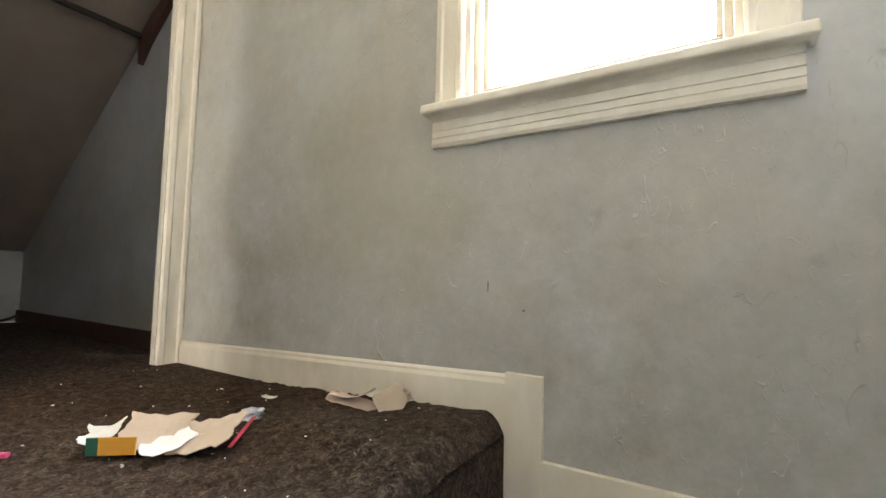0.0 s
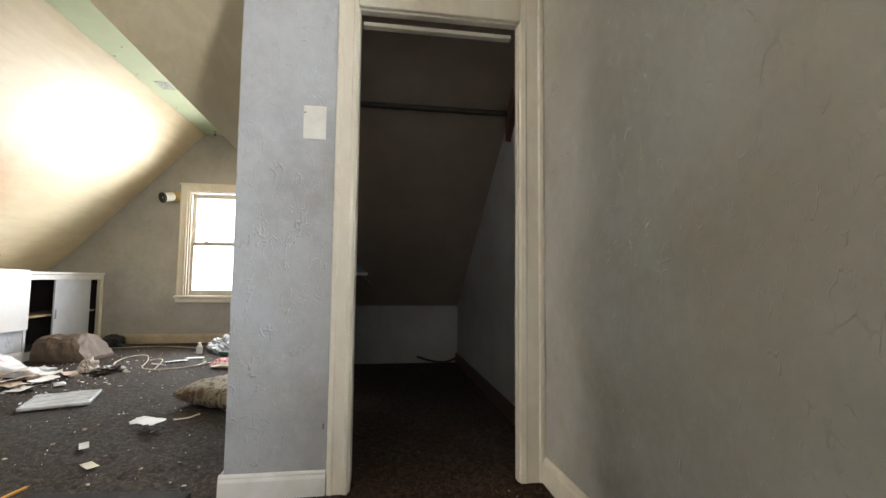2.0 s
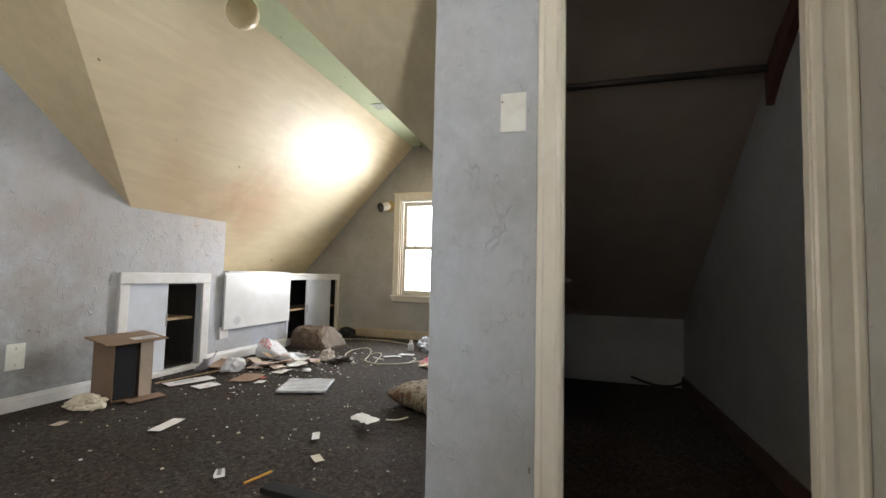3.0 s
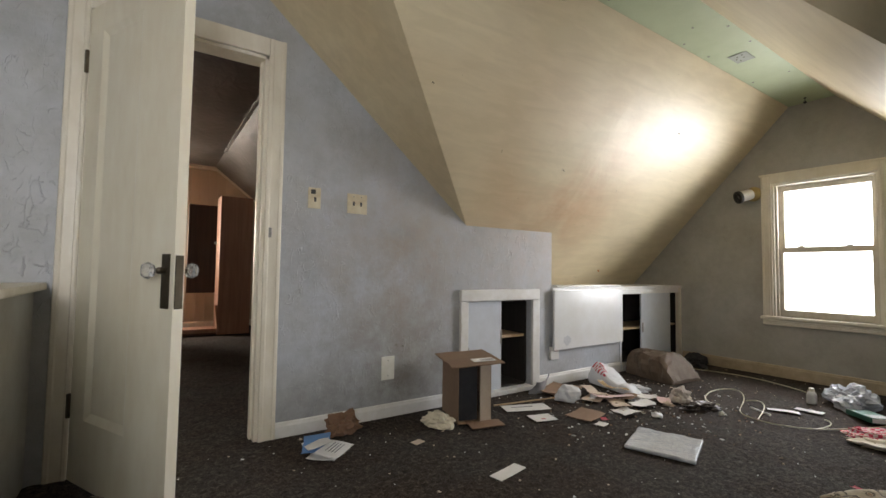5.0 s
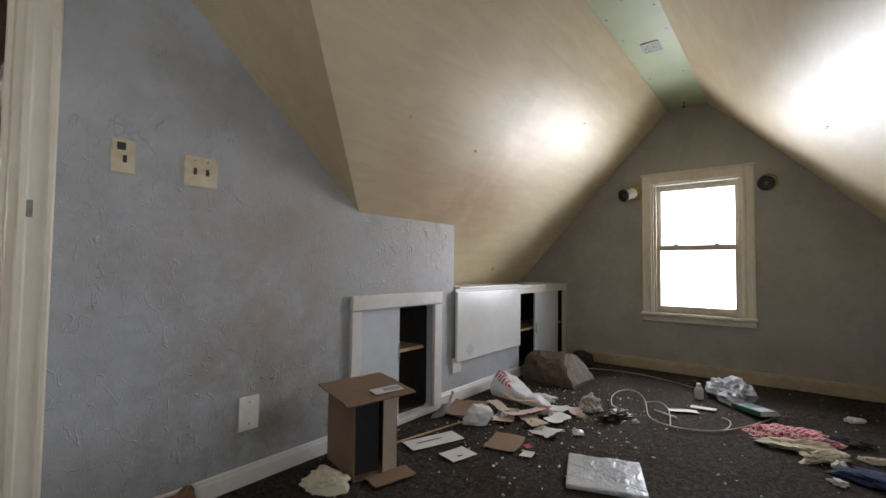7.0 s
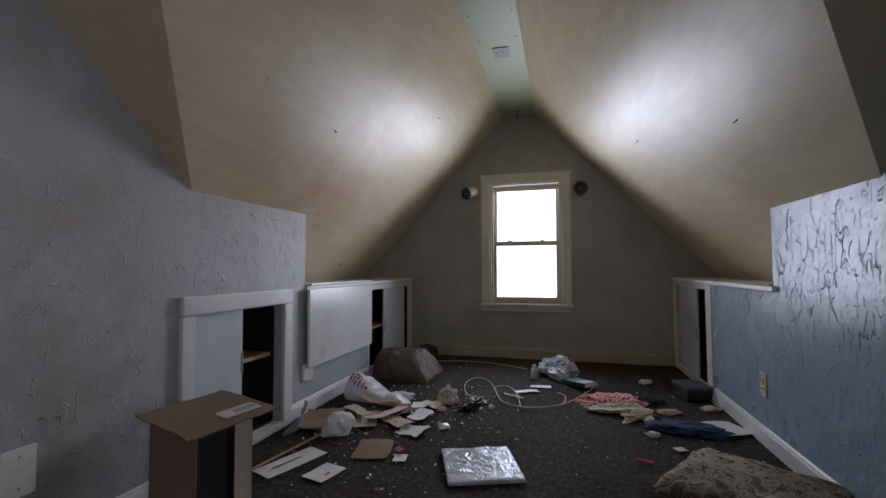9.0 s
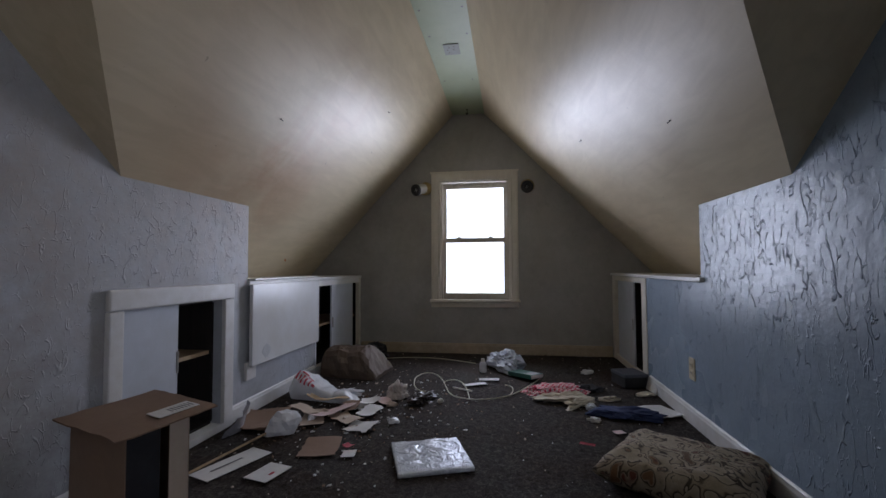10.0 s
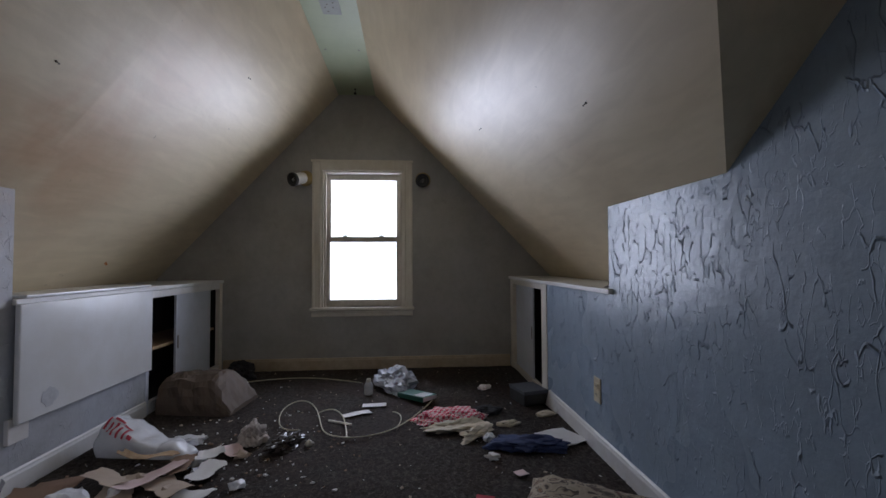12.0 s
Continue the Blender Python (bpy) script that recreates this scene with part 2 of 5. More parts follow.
# ---------------------------------------------------------------- plan
XF, YL, YR, YW, XC, XE = -5.02, -2.289, 0.195, 1.325, -1.31, 1.10   # gable, left, right, window wall, closet front, stair wall
TOP, RL, RR = 2.385, -1.32, -1.00                                  # ridge height and the ridge board's edges
EDGE = 0.195                                                       # where the attic floor breaks off to the stairs
XT = -2.2 + (TOP - 1.213) / 0.845


def main_z(x):
    return 1.213 + 0.845 * (x + 2.2)


def kl(x):
    return 1.209 if x > -3.06 else 1.209 - (x + 3.06) / (XF + 3.06) * 0.139


def left_z(x, y):
    return TOP - kl(x) * (RL - y)


def right_z(x, y):
    return TOP - 1.025 * (y - RR)


def left_y(x, z):
    return RL - (TOP - z) / kl(x)


VL0, VL1 = (-2.2, YL), (-0.923, RL)          # feet and heads of the two valleys
VR0, VR1 = (-2.352, YR), (-0.865, RR)


def slope_sheet(side):
    """The dormer's slope: over the eaves cabinets, over the wall, and up along the valley."""
    bm = bmesh.new()
    (vx0, vy0), (vx1, vy1) = (VL0, VL1) if side < 0 else (VR0, VR1)
    corner = -3.06 if side < 0 else -3.10
    ridge = RL if side < 0 else RR
    runs = [[XF + (corner - XF) * i / 8 for i in range(9)], [corner + (vx0 - corner) * i / 4 for i in range(5)], [vx0 + (vx1 - vx0) * i / 8 for i in range(9)]]
    for k, xs in enumerate(runs):
        rows = []
        for x in xs:
            if k == 2:
                y0 = vy0 + (vy1 - vy0) * (x - vx0) / (vx1 - vx0)
            elif side < 0:
                y0 = left_y(x, 0.70) if k == 0 else YL - 0.015
            else:
                y0 = RR + (TOP - 0.70) / 1.025 if k == 0 else YR + 0.015
            rows.append([(x, y, (left_z if side < 0 else right_z)(x, y)) for y in [y0 + (ridge - y0) * j / 6 for j in range(7)]])
        for p, q in zip(rows, rows[1:]):
            for j in range(6):
                quad = []
                for c in (p[j], q[j], q[j + 1], p[j + 1]):
                    if not any((Vector(c) - Vector(e)).length < 1e-5 for e in quad):
                        quad.append(c)
                if len(quad) > 2:
                    bm.faces.new([bm.verts.new(c) for c in quad])
    bmesh.ops.remove_doubles(bm, verts=bm.verts[:], dist=1e-5)
    return bm


def thick(ob, t=0.05, up=True):
    """Gives a sheet its thickness, away from the room."""
    me = ob.data
    bm = bmesh.new()
    bm.from_mesh(me)
    bmesh.ops.remove_doubles(bm, verts=bm.verts[:], dist=1e-5)
    lower = bm.faces[:]
    dup = bmesh.ops.duplicate(bm, geom=bm.verts[:] + bm.edges[:] + bm.faces[:])
    for v in (g for g in dup["geom"] if isinstance(g, bmesh.types.BMVert)):
        v.co.z += t
    bm.to_mesh(me)
    bm.free()
    return ob


structure_label = "cream painted sloping attic ceiling with smoke stains"
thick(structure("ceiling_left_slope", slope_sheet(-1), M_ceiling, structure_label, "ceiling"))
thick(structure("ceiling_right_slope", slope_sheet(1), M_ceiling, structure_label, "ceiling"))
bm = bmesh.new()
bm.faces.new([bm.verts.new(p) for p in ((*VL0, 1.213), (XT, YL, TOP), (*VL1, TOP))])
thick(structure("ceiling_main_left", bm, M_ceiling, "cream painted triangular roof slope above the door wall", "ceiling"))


def main_right_z(x, y):
    return 1.16 + 0.805 * (x - VR0[0]) - 0.023 * (y - YR)


bm = bmesh.new()
XG = -0.83
bm.faces.new([bm.verts.new(p) for p in ((*VR0, 1.16), (XC, YR, main_right_z(XC, YR)), (XC, YW, main_right_z(XC, YW)), (XG, YW, TOP), (XG, YR, TOP), (*VR1, TOP))])
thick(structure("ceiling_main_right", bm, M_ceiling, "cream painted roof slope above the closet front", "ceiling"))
bm = bmesh.new()
box(bm, XF, VR1[0], RL, RR, TOP + 0.002, TOP + 0.05)
structure("ceiling_ridge_board", bm, M_ridge, "narrow flat greenish ridge board along the attic ceiling", "ceiling")
bm = bmesh.new()
prism(bm, [(XT, YL), (XE, YL), (XE, YW), (XG, YW), (XG, YR), VR1, (VR1[0], RL), VL1], "z", TOP, TOP + 0.05)
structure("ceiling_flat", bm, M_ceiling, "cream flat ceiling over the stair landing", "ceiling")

# door wall
DX0, DX1, DZ = -0.865, -0.115, 2.035
bm = bmesh.new()
yb = YL - 0.12
prism(bm, [(-3.06, 0), (-2.83, 0), (-2.83, 1.25), (-3.06, 1.25)], "y", yb, YL)
prism(bm, [(-2.83, 0), (-2.205, 0), (-2.205, 0.03), (-2.83, 0.03)], "y", yb, YL)
prism(bm, [(-2.83, 0.68), (-2.205, 0.68), (-2.205, 1.25), (-2.83, 1.25)], "y", yb, YL)
prism(bm, [(-2.205, 0), (DX0, 0), (DX0, main_z(DX0) + 0.04), (-2.2, 1.25), (-2.205, 1.25)], "y", yb, YL)
prism(bm, [(DX0, DZ), (DX1, DZ), (DX1, TOP + 0.05), (XT, TOP + 0.05), (DX0, main_z(DX0) + 0.04)], "y", yb, YL)
prism(bm, [(DX1, -2.2), (XE, -2.2), (XE, TOP + 0.05), (DX1, TOP + 0.05)], "y", yb, YL)
prism(bm, [(yb, 0), (yb, 1.06), (YL - 0.45, 0.66), (YL - 0.45, 0)], "x", -3.06, -3.0)
structure("wall_door_side", bm, M_wall, "blue-grey plaster wall with trowel marks and grime", "wall")

# gable wall with its window opening
WY0, WY1, WZ0, WZ1 = -1.462, -0.757, 0.53, 1.715
bm = holed((-3.1, WY0, WY1, 1.0), (-0.02, WZ0, WZ1, 2.5), XF, -0.14, "x")
structure("wall_gable", bm, M_gable, "grey painted gable wall around the attic window", "wall")

# skip-trowel wall beside the closet, and its lower run along the built-in cabinets
bm = bmesh.new()
prism(bm, [(-3.10, 0), (XC - 0.12, 0), (XC - 0.12, main_right_z(XC - 0.12, YR) + 0.03), (VR0[0], 1.185), (-3.10, 1.185)], "y", YR, YR + 0.12)
prism(bm, [(YR + 0.12, 0.79), (YR + 0.12, 1.07), (YR + 0.40, 0.79)], "x", -3.10, -3.04)
box(bm, -4.0, -3.10, YR, YR + 0.03, 0, 0.762)
structure("wall_trowelled", bm, M_wall_rough, "shiny blue plaster wall covered in rough trowel marks", "wall")

# closet front
CY0, CY1, CZ = 0.605, 1.226, 1.757
bm = bmesh.new()
xb = XC - 0.12
zt = 1.93
box(bm, xb, XC, YR, CY0, 0, zt + 0.1)
box(bm, XC - 0.03, XC, CY0, CY1, CZ, zt + 0.1)
box(bm, XC - 0.03, XC, CY1, 1.455, 0, zt + 0.1)
structure("wall_closet_front", bm, M_wall, "narrow blue-grey wall beside the closet doorway", "wall")

# window wall over the stairs
SX0, SX1, SZ0, SZ1 = 0.058, 0.703, 0.868, 2.02
bm = holed((XC, SX0, SX1, XE + 0.1), (-2.2, SZ0, SZ1, TOP + 0.05), YW, 0.14, "y")
structure("wall_stair_window", bm, M_wall_stair, "grey plaster stair wall with scuffs below the window", "wall")
bm = bmesh.new()
box(bm, XE, XE + 0.1, YL - 0.12, YW, -2.2, TOP + 0.05)
structure("wall_stair_end", bm, M_wall_stair, "plain grey plaster wall beyond the stairs", "wall")

# closet shell
bm = bmesh.new()
box(bm, -3.72, xb, 1.415, 1.50, 0, 2.3)
box(bm, -3.72, -3.62, YR + 0.12, 1.415, 0, 0.60)
structure("wall_closet", bm, M_wall_stair, "unlit blue-grey closet walls and low knee wall", "wall")
bm = bmesh.new()
bm.faces.new([bm.verts.new(p) for p in ((-3.66, YR + 0.10, 0.475), (-3.66, 1.46, 0.475), (xb + 0.02, 1.46, 2.145), (xb + 0.02, YR + 0.10, 2.145))])
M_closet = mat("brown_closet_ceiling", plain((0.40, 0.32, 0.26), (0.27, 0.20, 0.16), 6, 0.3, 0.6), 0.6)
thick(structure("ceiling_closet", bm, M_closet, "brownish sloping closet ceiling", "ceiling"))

# floors
bm = bmesh.new()
box(bm, XF - 0.1, EDGE - 0.02, YL - 0.12, YW, -0.22, -0.012)
box(bm, -3.72, xb + 0.12, YW, 1.46, -0.22, -0.012)
box(bm, -4.6, 2.6, -7.5, YL - 0.12, -0.22, -0.012)
structure("floor", bm, M_dark, "attic floor boards below the carpet", "floor")

# ---------------------------------------------------------------- carpet
def carpet_sheet(x0, x1, y0, y1, step, z=0.0, amp=0.006, bulge=None):
    nx, ny = max(2, int((x1 - x0) / step)), max(2, int((y1 - y0) / step))
    bm = bmesh.new()
    grid = []
    for i in range(nx + 1):
        row = []
        for j in range(ny + 1):
            x, y = x0 + (x1 - x0) * i / nx, y0 + (y1 - y0) * j / ny
            h = amp * (random.random() - 0.75) + 0.004 * noise.noise((x * 2.3, y * 2.3, 1.0))
            if bulge:
                h += bulge(x, y)
            row.append(bm.verts.new((x, y, z + h)))
        grid.append(row)
    for i in range(nx):
        for j in range(ny):
            bm.faces.new((grid[i][j], grid[i + 1][j], grid[i + 1][j + 1], grid[i][j + 1]))
    return bm


def nosing(x, y):
    """The carpet rides up towards the stair edge and rolls over it."""
    d = EDGE - x
    up = 0.055 * max(0.0, 1 - d / 0.9) * min(1.0, max(0.0, (y - 0.7) / 0.3))
    return up - (0.05 * max(0.0, 1 - d / 0.045) ** 2 if d < 0.045 else 0.0)


carpet = structure("floor_carpet", carpet_sheet(XF, EDGE, YL, YW, 0.016, 0, 0.007, nosing), M_carpet, "worn dark brown carpet strewn with litter", "carpet")
carpet.data.shade_smooth()
c2 = structure("floor_carpet_closet", carpet_sheet(-3.62, XC - 0.001, YR + 0.12, 1.415, 0.02, -0.002), M_carpet, "dark brown carpet on the closet floor", "carpet")
c2.data.shade_smooth()

# stairs: a carpeted landing and steps going down along the low wall
bm = bmesh.new()
prism(bm, [(EDGE, -0.24), (EDGE, -0.01), (EDGE - 0.02, -0.004), (EDGE - 0.02, -0.24)], "y", YL, YW)
structure("stair_riser", bm, M_carpet, "carpeted riser at the head of the stairs", "stair")
bm = bmesh.new()
box(bm, EDGE, XE, 0.42, YW, -0.38, -0.18)
for i in range(9):
    box(bm, EDGE, XE, 0.42 - 0.25 * (i + 1), 0.42 - 0.25 * i, -0.36 - 0.18 * i - 0.2, -0.36 - 0.18 * i)
structure("stairs", bm, M_carpet, "dark carpeted attic stairs winding down", "stairs")
bm = bmesh.new()
box(bm, EDGE, XE, YL, YW, -2.3, -2.1)
structure("floor_below", bm, M_carpet, "dark floor at the foot of the stairs", "floor")

# low wall along the stairs, with its cap
bm = bmesh.new()
box(bm, 0.02, 0.12, YL, 0.30, 0.0, 0.795)
low = structure("wall_stair_guard", bm, M_wall_stair, "low plaster guard wall beside the stairs", "wall")
part("cap", bbox(-0.02, 0.16, YL + 0.002, 0.33, 0.795, 0.825, 0.006), M_trim, low, "cream painted wooden cap")

# ---------------------------------------------------------------- trim
def baseboard_profile(h, t):
    return [(0, 0), (t, 0), (t, h - 0.022), (t * 0.72, h - 0.012), (t * 0.72, h - 0.006), (t * 0.35, h), (0, h)]


def baseboard(name, a, b, inward, h=0.085, t=0.014, rise=0.0, material=None):
    """A moulded board from a to b on the floor, standing out along inward; rise lifts its far end."""
    bm = bmesh.new()
    rings = []
    for (x, y), dz in ((a, 0.0), (b, rise)):
        rings.append([bm.verts.new((x + inward[0] * p, y + inward[1] * p, q * (1 + dz * 0.4) + (dz if q > 0 else 0))) for p, q in baseboard_profile(h, t)])
    n = len(rings[0])
    for i in range(n):
        bm.faces.new((rings[0][i], rings[1][i], rings[1][(i + 1) % n], rings[0][(i + 1) % n]))
    bm.faces.new(rings[0]), bm.faces.new(rings[1][::-1])
    return structure(name, bm, material or M_trim_white, "painted moulded baseboard with chipped edges", "baseboard")


baseboard("baseboard_door_wall", (-2.148, YL), (-0.953, YL), (0, 1), 0.08)
baseboard("baseboard_cabinet", (-3.95, YL), (-2.91, YL), (0, 1), 0.09)
baseboard("baseboard_gable", (XF, -2.27), (XF, 0.18), (1, 0), 0.10, material=mat("dirty_tan_trim_paint", plain((0.55, 0.46, 0.34), (0.33, 0.25, 0.16), 20, 0.3, 0.7), 0.45))
baseboard("baseboard_trowelled", (-3.95, YR), (XC - 0.001, YR), (0, -1), 0.09)
baseboard("baseboard_closet_front", (XC, YR - 0.014), (XC, 0.528), (1, 0), 0.082, 0.016)
baseboard("baseboard_stair_wall", (XC + 0.02, YW), (0.262, YW), (0, -1), 0.092, 0.016, 0.055, M_trim)
bm = bmesh.new()
box(bm, 0.196, 0.29, YW - 0.018, YW, -0.18, 0.152)
structure("baseboard_stair_drop", bm, M_trim, "short upright trim piece where the baseboard steps down", "baseboard")
bm = bmesh.new()
prism(bm, [(0.29, -0.18), (XE, -0.18), (XE, -0.045), (0.29, -0.045)], "y", YW - 0.016, YW)
structure("baseboard_landing", bm, M_trim, "cream baseboard along the stair landing", "baseboard")
bm = bmesh.new()
box(bm, -3.62, XC - 0.12, 1.399, 1.415, 0, 0.085)
structure("baseboard_closet", bm, mat("red_brown_stained_wood", wood_grain((0.11, 0.042, 0.028), (0.055, 0.022, 0.015)), 0.55), "dark brown unpainted closet baseboard", "baseboard")


def casing_board(w, length, d=0.018):
    """A moulded casing board, upright: width along x, front towards +y."""
    prof = [(0, 0), (0, d * 0.8), (w * 0.08, d), (w * 0.2, d), (w * 0.26, d * 0.72), (w * 0.7, d * 0.72), (w * 0.78, d * 0.9), (w * 0.95, d * 0.75), (w, d * 0.4), (w, 0)]
    bm = bmesh.new()
    prism(bm, prof, "z", 0, length)
    return bm


def to(face, x, y, z):
    """Pose that turns a board's front from +y to the way that face names."""
    return pose(x, y, z, 0, 0, {"+y": 0, "-y": 180, "+x": -90, "-x": 90}[face])


# door casing on the door wall (front faces +y, so a board's x runs along +x)
door_frame = empty("door_frame", "cream painted door casing with worn paint", "door frame", None, "structure")
part("casing_side", casing_board(0.086, DZ + 0.095), M_trim, door_frame, m=to("+y", DX0 - 0.086, YL, 0))
part("casing_side", casing_board(0.078, DZ + 0.095), M_trim, door_frame, m=to("+y", DX1, YL, 0))
part("casing_head", bbox(DX0, DX1, YL, YL + 0.017, DZ, DZ + 0.095, 0.004), M_trim, door_frame)
part("jamb", bbox(DX0, DX0 + 0.018, YL - 0.122, YL + 0.001, 0, DZ, 0.002), M_trim, door_frame)
part("jamb", bbox(DX1 - 0.018, DX1, YL - 0.122, YL + 0.001, 0, DZ, 0.002), M_trim, door_frame)
part("jamb_head", bbox(DX0, DX1, YL - 0.122, YL + 0.001, DZ - 0.018, DZ, 0.002), M_trim, door_frame)
part("stop", bbox(DX0 + 0.018, DX0 + 0.03, YL - 0.09, YL - 0.05, 0, DZ - 0.018, 0.002), M_trim, door_frame)

# closet casing on the closet front (front faces +x; a board's x runs along -y)
closet_frame = empty("closet_frame", "cream painted closet doorway casing", "door frame", None, "structure")
part("casing_side", casing_board(0.074, CZ + 0.10), M_trim, closet_frame, m=to("+x", XC, CY0, 0))
part("casing_side", casing_board(0.098, CZ + 0.10), M_trim, closet_frame, m=to("+x", XC, YW - 0.001, 0))
part("casing_head", bbox(XC, XC + 0.017, CY0, CY1 + 0.002, CZ, CZ + 0.10, 0.004), M_trim, closet_frame)
part("jamb", bbox(xb - 0.002, XC + 0.001, CY0 - 0.001, CY0 + 0.006, 0, CZ, 0.002), M_trim, closet_frame)
part("jamb", bbox(XC - 0.032, XC + 0.001, CY1 - 0.006, CY1 + 0.001, 0, CZ, 0.002), M_trim, closet_frame)
part("jamb_head", bbox(XC - 0.032, XC + 0.001, CY0 + 0.006, CY1 - 0.006, CZ - 0.008, CZ, 0.002), M_trim, closet_frame)
part("stop", bbox(xb + 0.03, xb + 0.06, CY0 + 0.014, CY1 - 0.014, CZ - 0.03, CZ - 0.014, 0.002), M_trim, closet_frame)


# ---------------------------------------------------------------- windows
def glass_look(nt, b):
    b.inputs["Transmission Weight"].default_value = 1.0
    b.inputs["IOR"].default_value = 1.45
    b.inputs["Base Color"].default_value = (0.97, 0.98, 0.98, 1)


M_glass = mat("window_glass", glass_look, 0.03)
M_sash = mat("weathered_sash_paint", plain((0.74, 0.70, 0.60), (0.44, 0.36, 0.26), 26, 0.35, 0.65, (1, 1, 0.4)), 0.45)


def sash_window(name, m, w, z0, z1, depth, casing, sill, apron, label, out=0.05, r=0.038):
    """A double-hung window in local axes: x across, centred, room towards +y, wall face at y = 0."""
    win = empty(name, label, "window", m, "structure")
    h = w / 2
    for s in (-1, 1):
        bm = casing_board(casing, z1 + casing - z0, 0.02)
        mm = pose(h, 0, z0) if s > 0 else pose(-h, 0, z0) @ Matrix.Diagonal((-1, 1, 1, 1))
        bmesh.ops.transform(bm, matrix=mm, verts=bm.verts[:])
        part("casing", bm, M_trim, win)
        part("jamb", bbox(s * h - 0.016 if s > 0 else -h, h if s > 0 else -h + 0.016, -depth, 0.003, z0, z1, 0.002), M_trim, win)
        part("stop", bbox(*sorted((s * (h - 0.016), s * (h - 0.034))), -0.045, -0.02, z0, z1 - 0.016, 0.003), M_sash, win)
    part("casing_head", bbox(-h, h, 0, 0.021, z1, z1 + casing, 0.004), M_trim, win)
    part("cap", bbox(-h - casing - 0.008, h + casing + 0.008, 0, 0.03, z1 + casing - 0.004, z1 + casing + 0.012, 0.003), M_trim, win)
    part("jamb_head", bbox(-h, h, -depth, 0.002, z1 - 0.016, z1, 0.002), M_trim, win)
    part("sill", bbox(-h - casing - sill, h + casing + sill, -depth, out, z0 - 0.028, z0, 0.009, 3), M_trim, win)
    bm = bmesh.new()
    steps = [(0.0, 0.018), (0.10, 0.022), (0.26, 0.022), (0.275, 0.017), (0.295, 0.017), (0.31, 0.021), (0.50, 0.021), (0.515, 0.016), (0.535, 0.016), (0.55, 0.020), (0.80, 0.020), (0.86, 0.014), (0.93, 0.020), (1.0, 0.030)]
    prof = [(0, 0)] + [(d, q * apron) for q, d in steps] + [(0, apron)]
    prism(bm, [(p, z0 - 0.028 - apron + q) for p, q in prof], "x", -h - casing, h + casing)
    part("apron", bm, M_trim, win)
    zm = (z0 + z1) / 2
    for nm, a, b, y0, y1, low in (("lower_sash", z0, zm + 0.02, -0.085, -0.05, 0.06), ("upper_sash", zm - 0.02, z1 - 0.016, -depth + 0.005, -0.088, 0.038)):
        g = h - 0.017
        sash = part(nm, bbox(-g, g, y0, y1, a, a + low, 0.004), M_sash, win)
        part("rail", bbox(-g, g, y0, y1, b - r, b, 0.004), M_sash, sash)
        part("stile", bbox(-g, -g + r, y0, y1, a + low, b - r, 0.003), M_sash, sash)
        part("stile", bbox(g - r, g, y0, y1, a + low, b - r, 0.003), M_sash, sash)
        pane = part("pane", bbox(-g + r, g - r, (y0 + y1) / 2 - 0.002, (y0 + y1) / 2 + 0.002, a + low, b - r, 0), M_glass, sash)
        pane.visible_shadow = False
    for x in (-h * 0.45, h * 0.45):
        part("sash_lock", bbox(x - 0.02, x + 0.02, -0.075, -0.035, zm + 0.02, zm + 0.034, 0.004), M_sash, win)
    return win


sash_window("window_1", pose(XF, (WY0 + WY1) / 2, 0, 0, 0, -90), WY1 - WY0, WZ0, WZ1, 0.14, 0.080, 0.012, 0.05, "double-hung attic window with cream painted casing and daylight outside", 0.045, 0.046)
sash_window("window_2", pose((SX0 + SX1) / 2, YW, 0, 0, 0, 180), SX1 - SX0, SZ0, SZ1, 0.14, 0.094, 0.018, 0.086, "stair window with moulded cream casing, deep sill and apron", 0.062, 0.03)

# ---------------------------------------------------------------- built-in cabinets
M_handle = mat("dull_metal", plain((0.34, 0.33, 0.31), (0.15, 0.13, 0.11), 60, 0.2), 0.45, 0.8)
M_board = mat("white_board_paint", plain((0.78, 0.80, 0.82), (0.56, 0.54, 0.48), 7, 0.15, 0.45), 0.24)
# Wood kept near black: the shade inside the cabinets is in its colour.
M_shade_lining = mat("unpainted_lining_shade_black", wood_grain((0.022, 0.017, 0.014), (0.010, 0.008, 0.007)), 0.9)


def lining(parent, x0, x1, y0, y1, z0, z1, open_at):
    """The inside of a cabinet that opens towards open_at (+y or -y), its shade put into the near-black boards."""
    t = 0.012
    part("floor_board", bbox(x0, x1, y0, y1, z0 - t, z0, 0), M_shade_lining, parent)
    part("top_board", bbox(x0, x1, y0, y1, z1, z1 + t, 0), M_shade_lining, parent)
    part("side_board", bbox(x0 - t, x0, y0, y1, z0, z1, 0), M_shade_lining, parent)
    part("side_board", bbox(x1, x1 + t, y0, y1, z0, z1, 0), M_shade_lining, parent)
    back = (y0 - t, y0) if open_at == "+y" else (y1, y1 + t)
    part("back_board", bbox(x0, x1, *back, z0, z1, 0), M_shade_lining, parent)


# small cupboard let into the door wall
cup = empty("wall_cupboard", "small built-in cupboard with white casing and half-open sliding door", "cupboard")
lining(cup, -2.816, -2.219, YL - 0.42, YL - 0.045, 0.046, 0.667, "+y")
part("casing_side", bbox(-2.212, -2.146, YL, YL + 0.024, 0.0, 0.68, 0.006), M_trim_white, cup)
part("casing_side", bbox(-2.905, -2.83, YL, YL + 0.024, 0.0, 0.68, 0.006), M_trim_white, cup)
part("casing_head", bbox(-2.907, -2.144, YL, YL + 0.026, 0.682, 0.765, 0.010, 3), M_trim_white, cup)
part("threshold", bbox(-2.83, -2.212, YL - 0.10, YL + 0.024, 0.0, 0.034, 0.004), M_trim_white, cup)
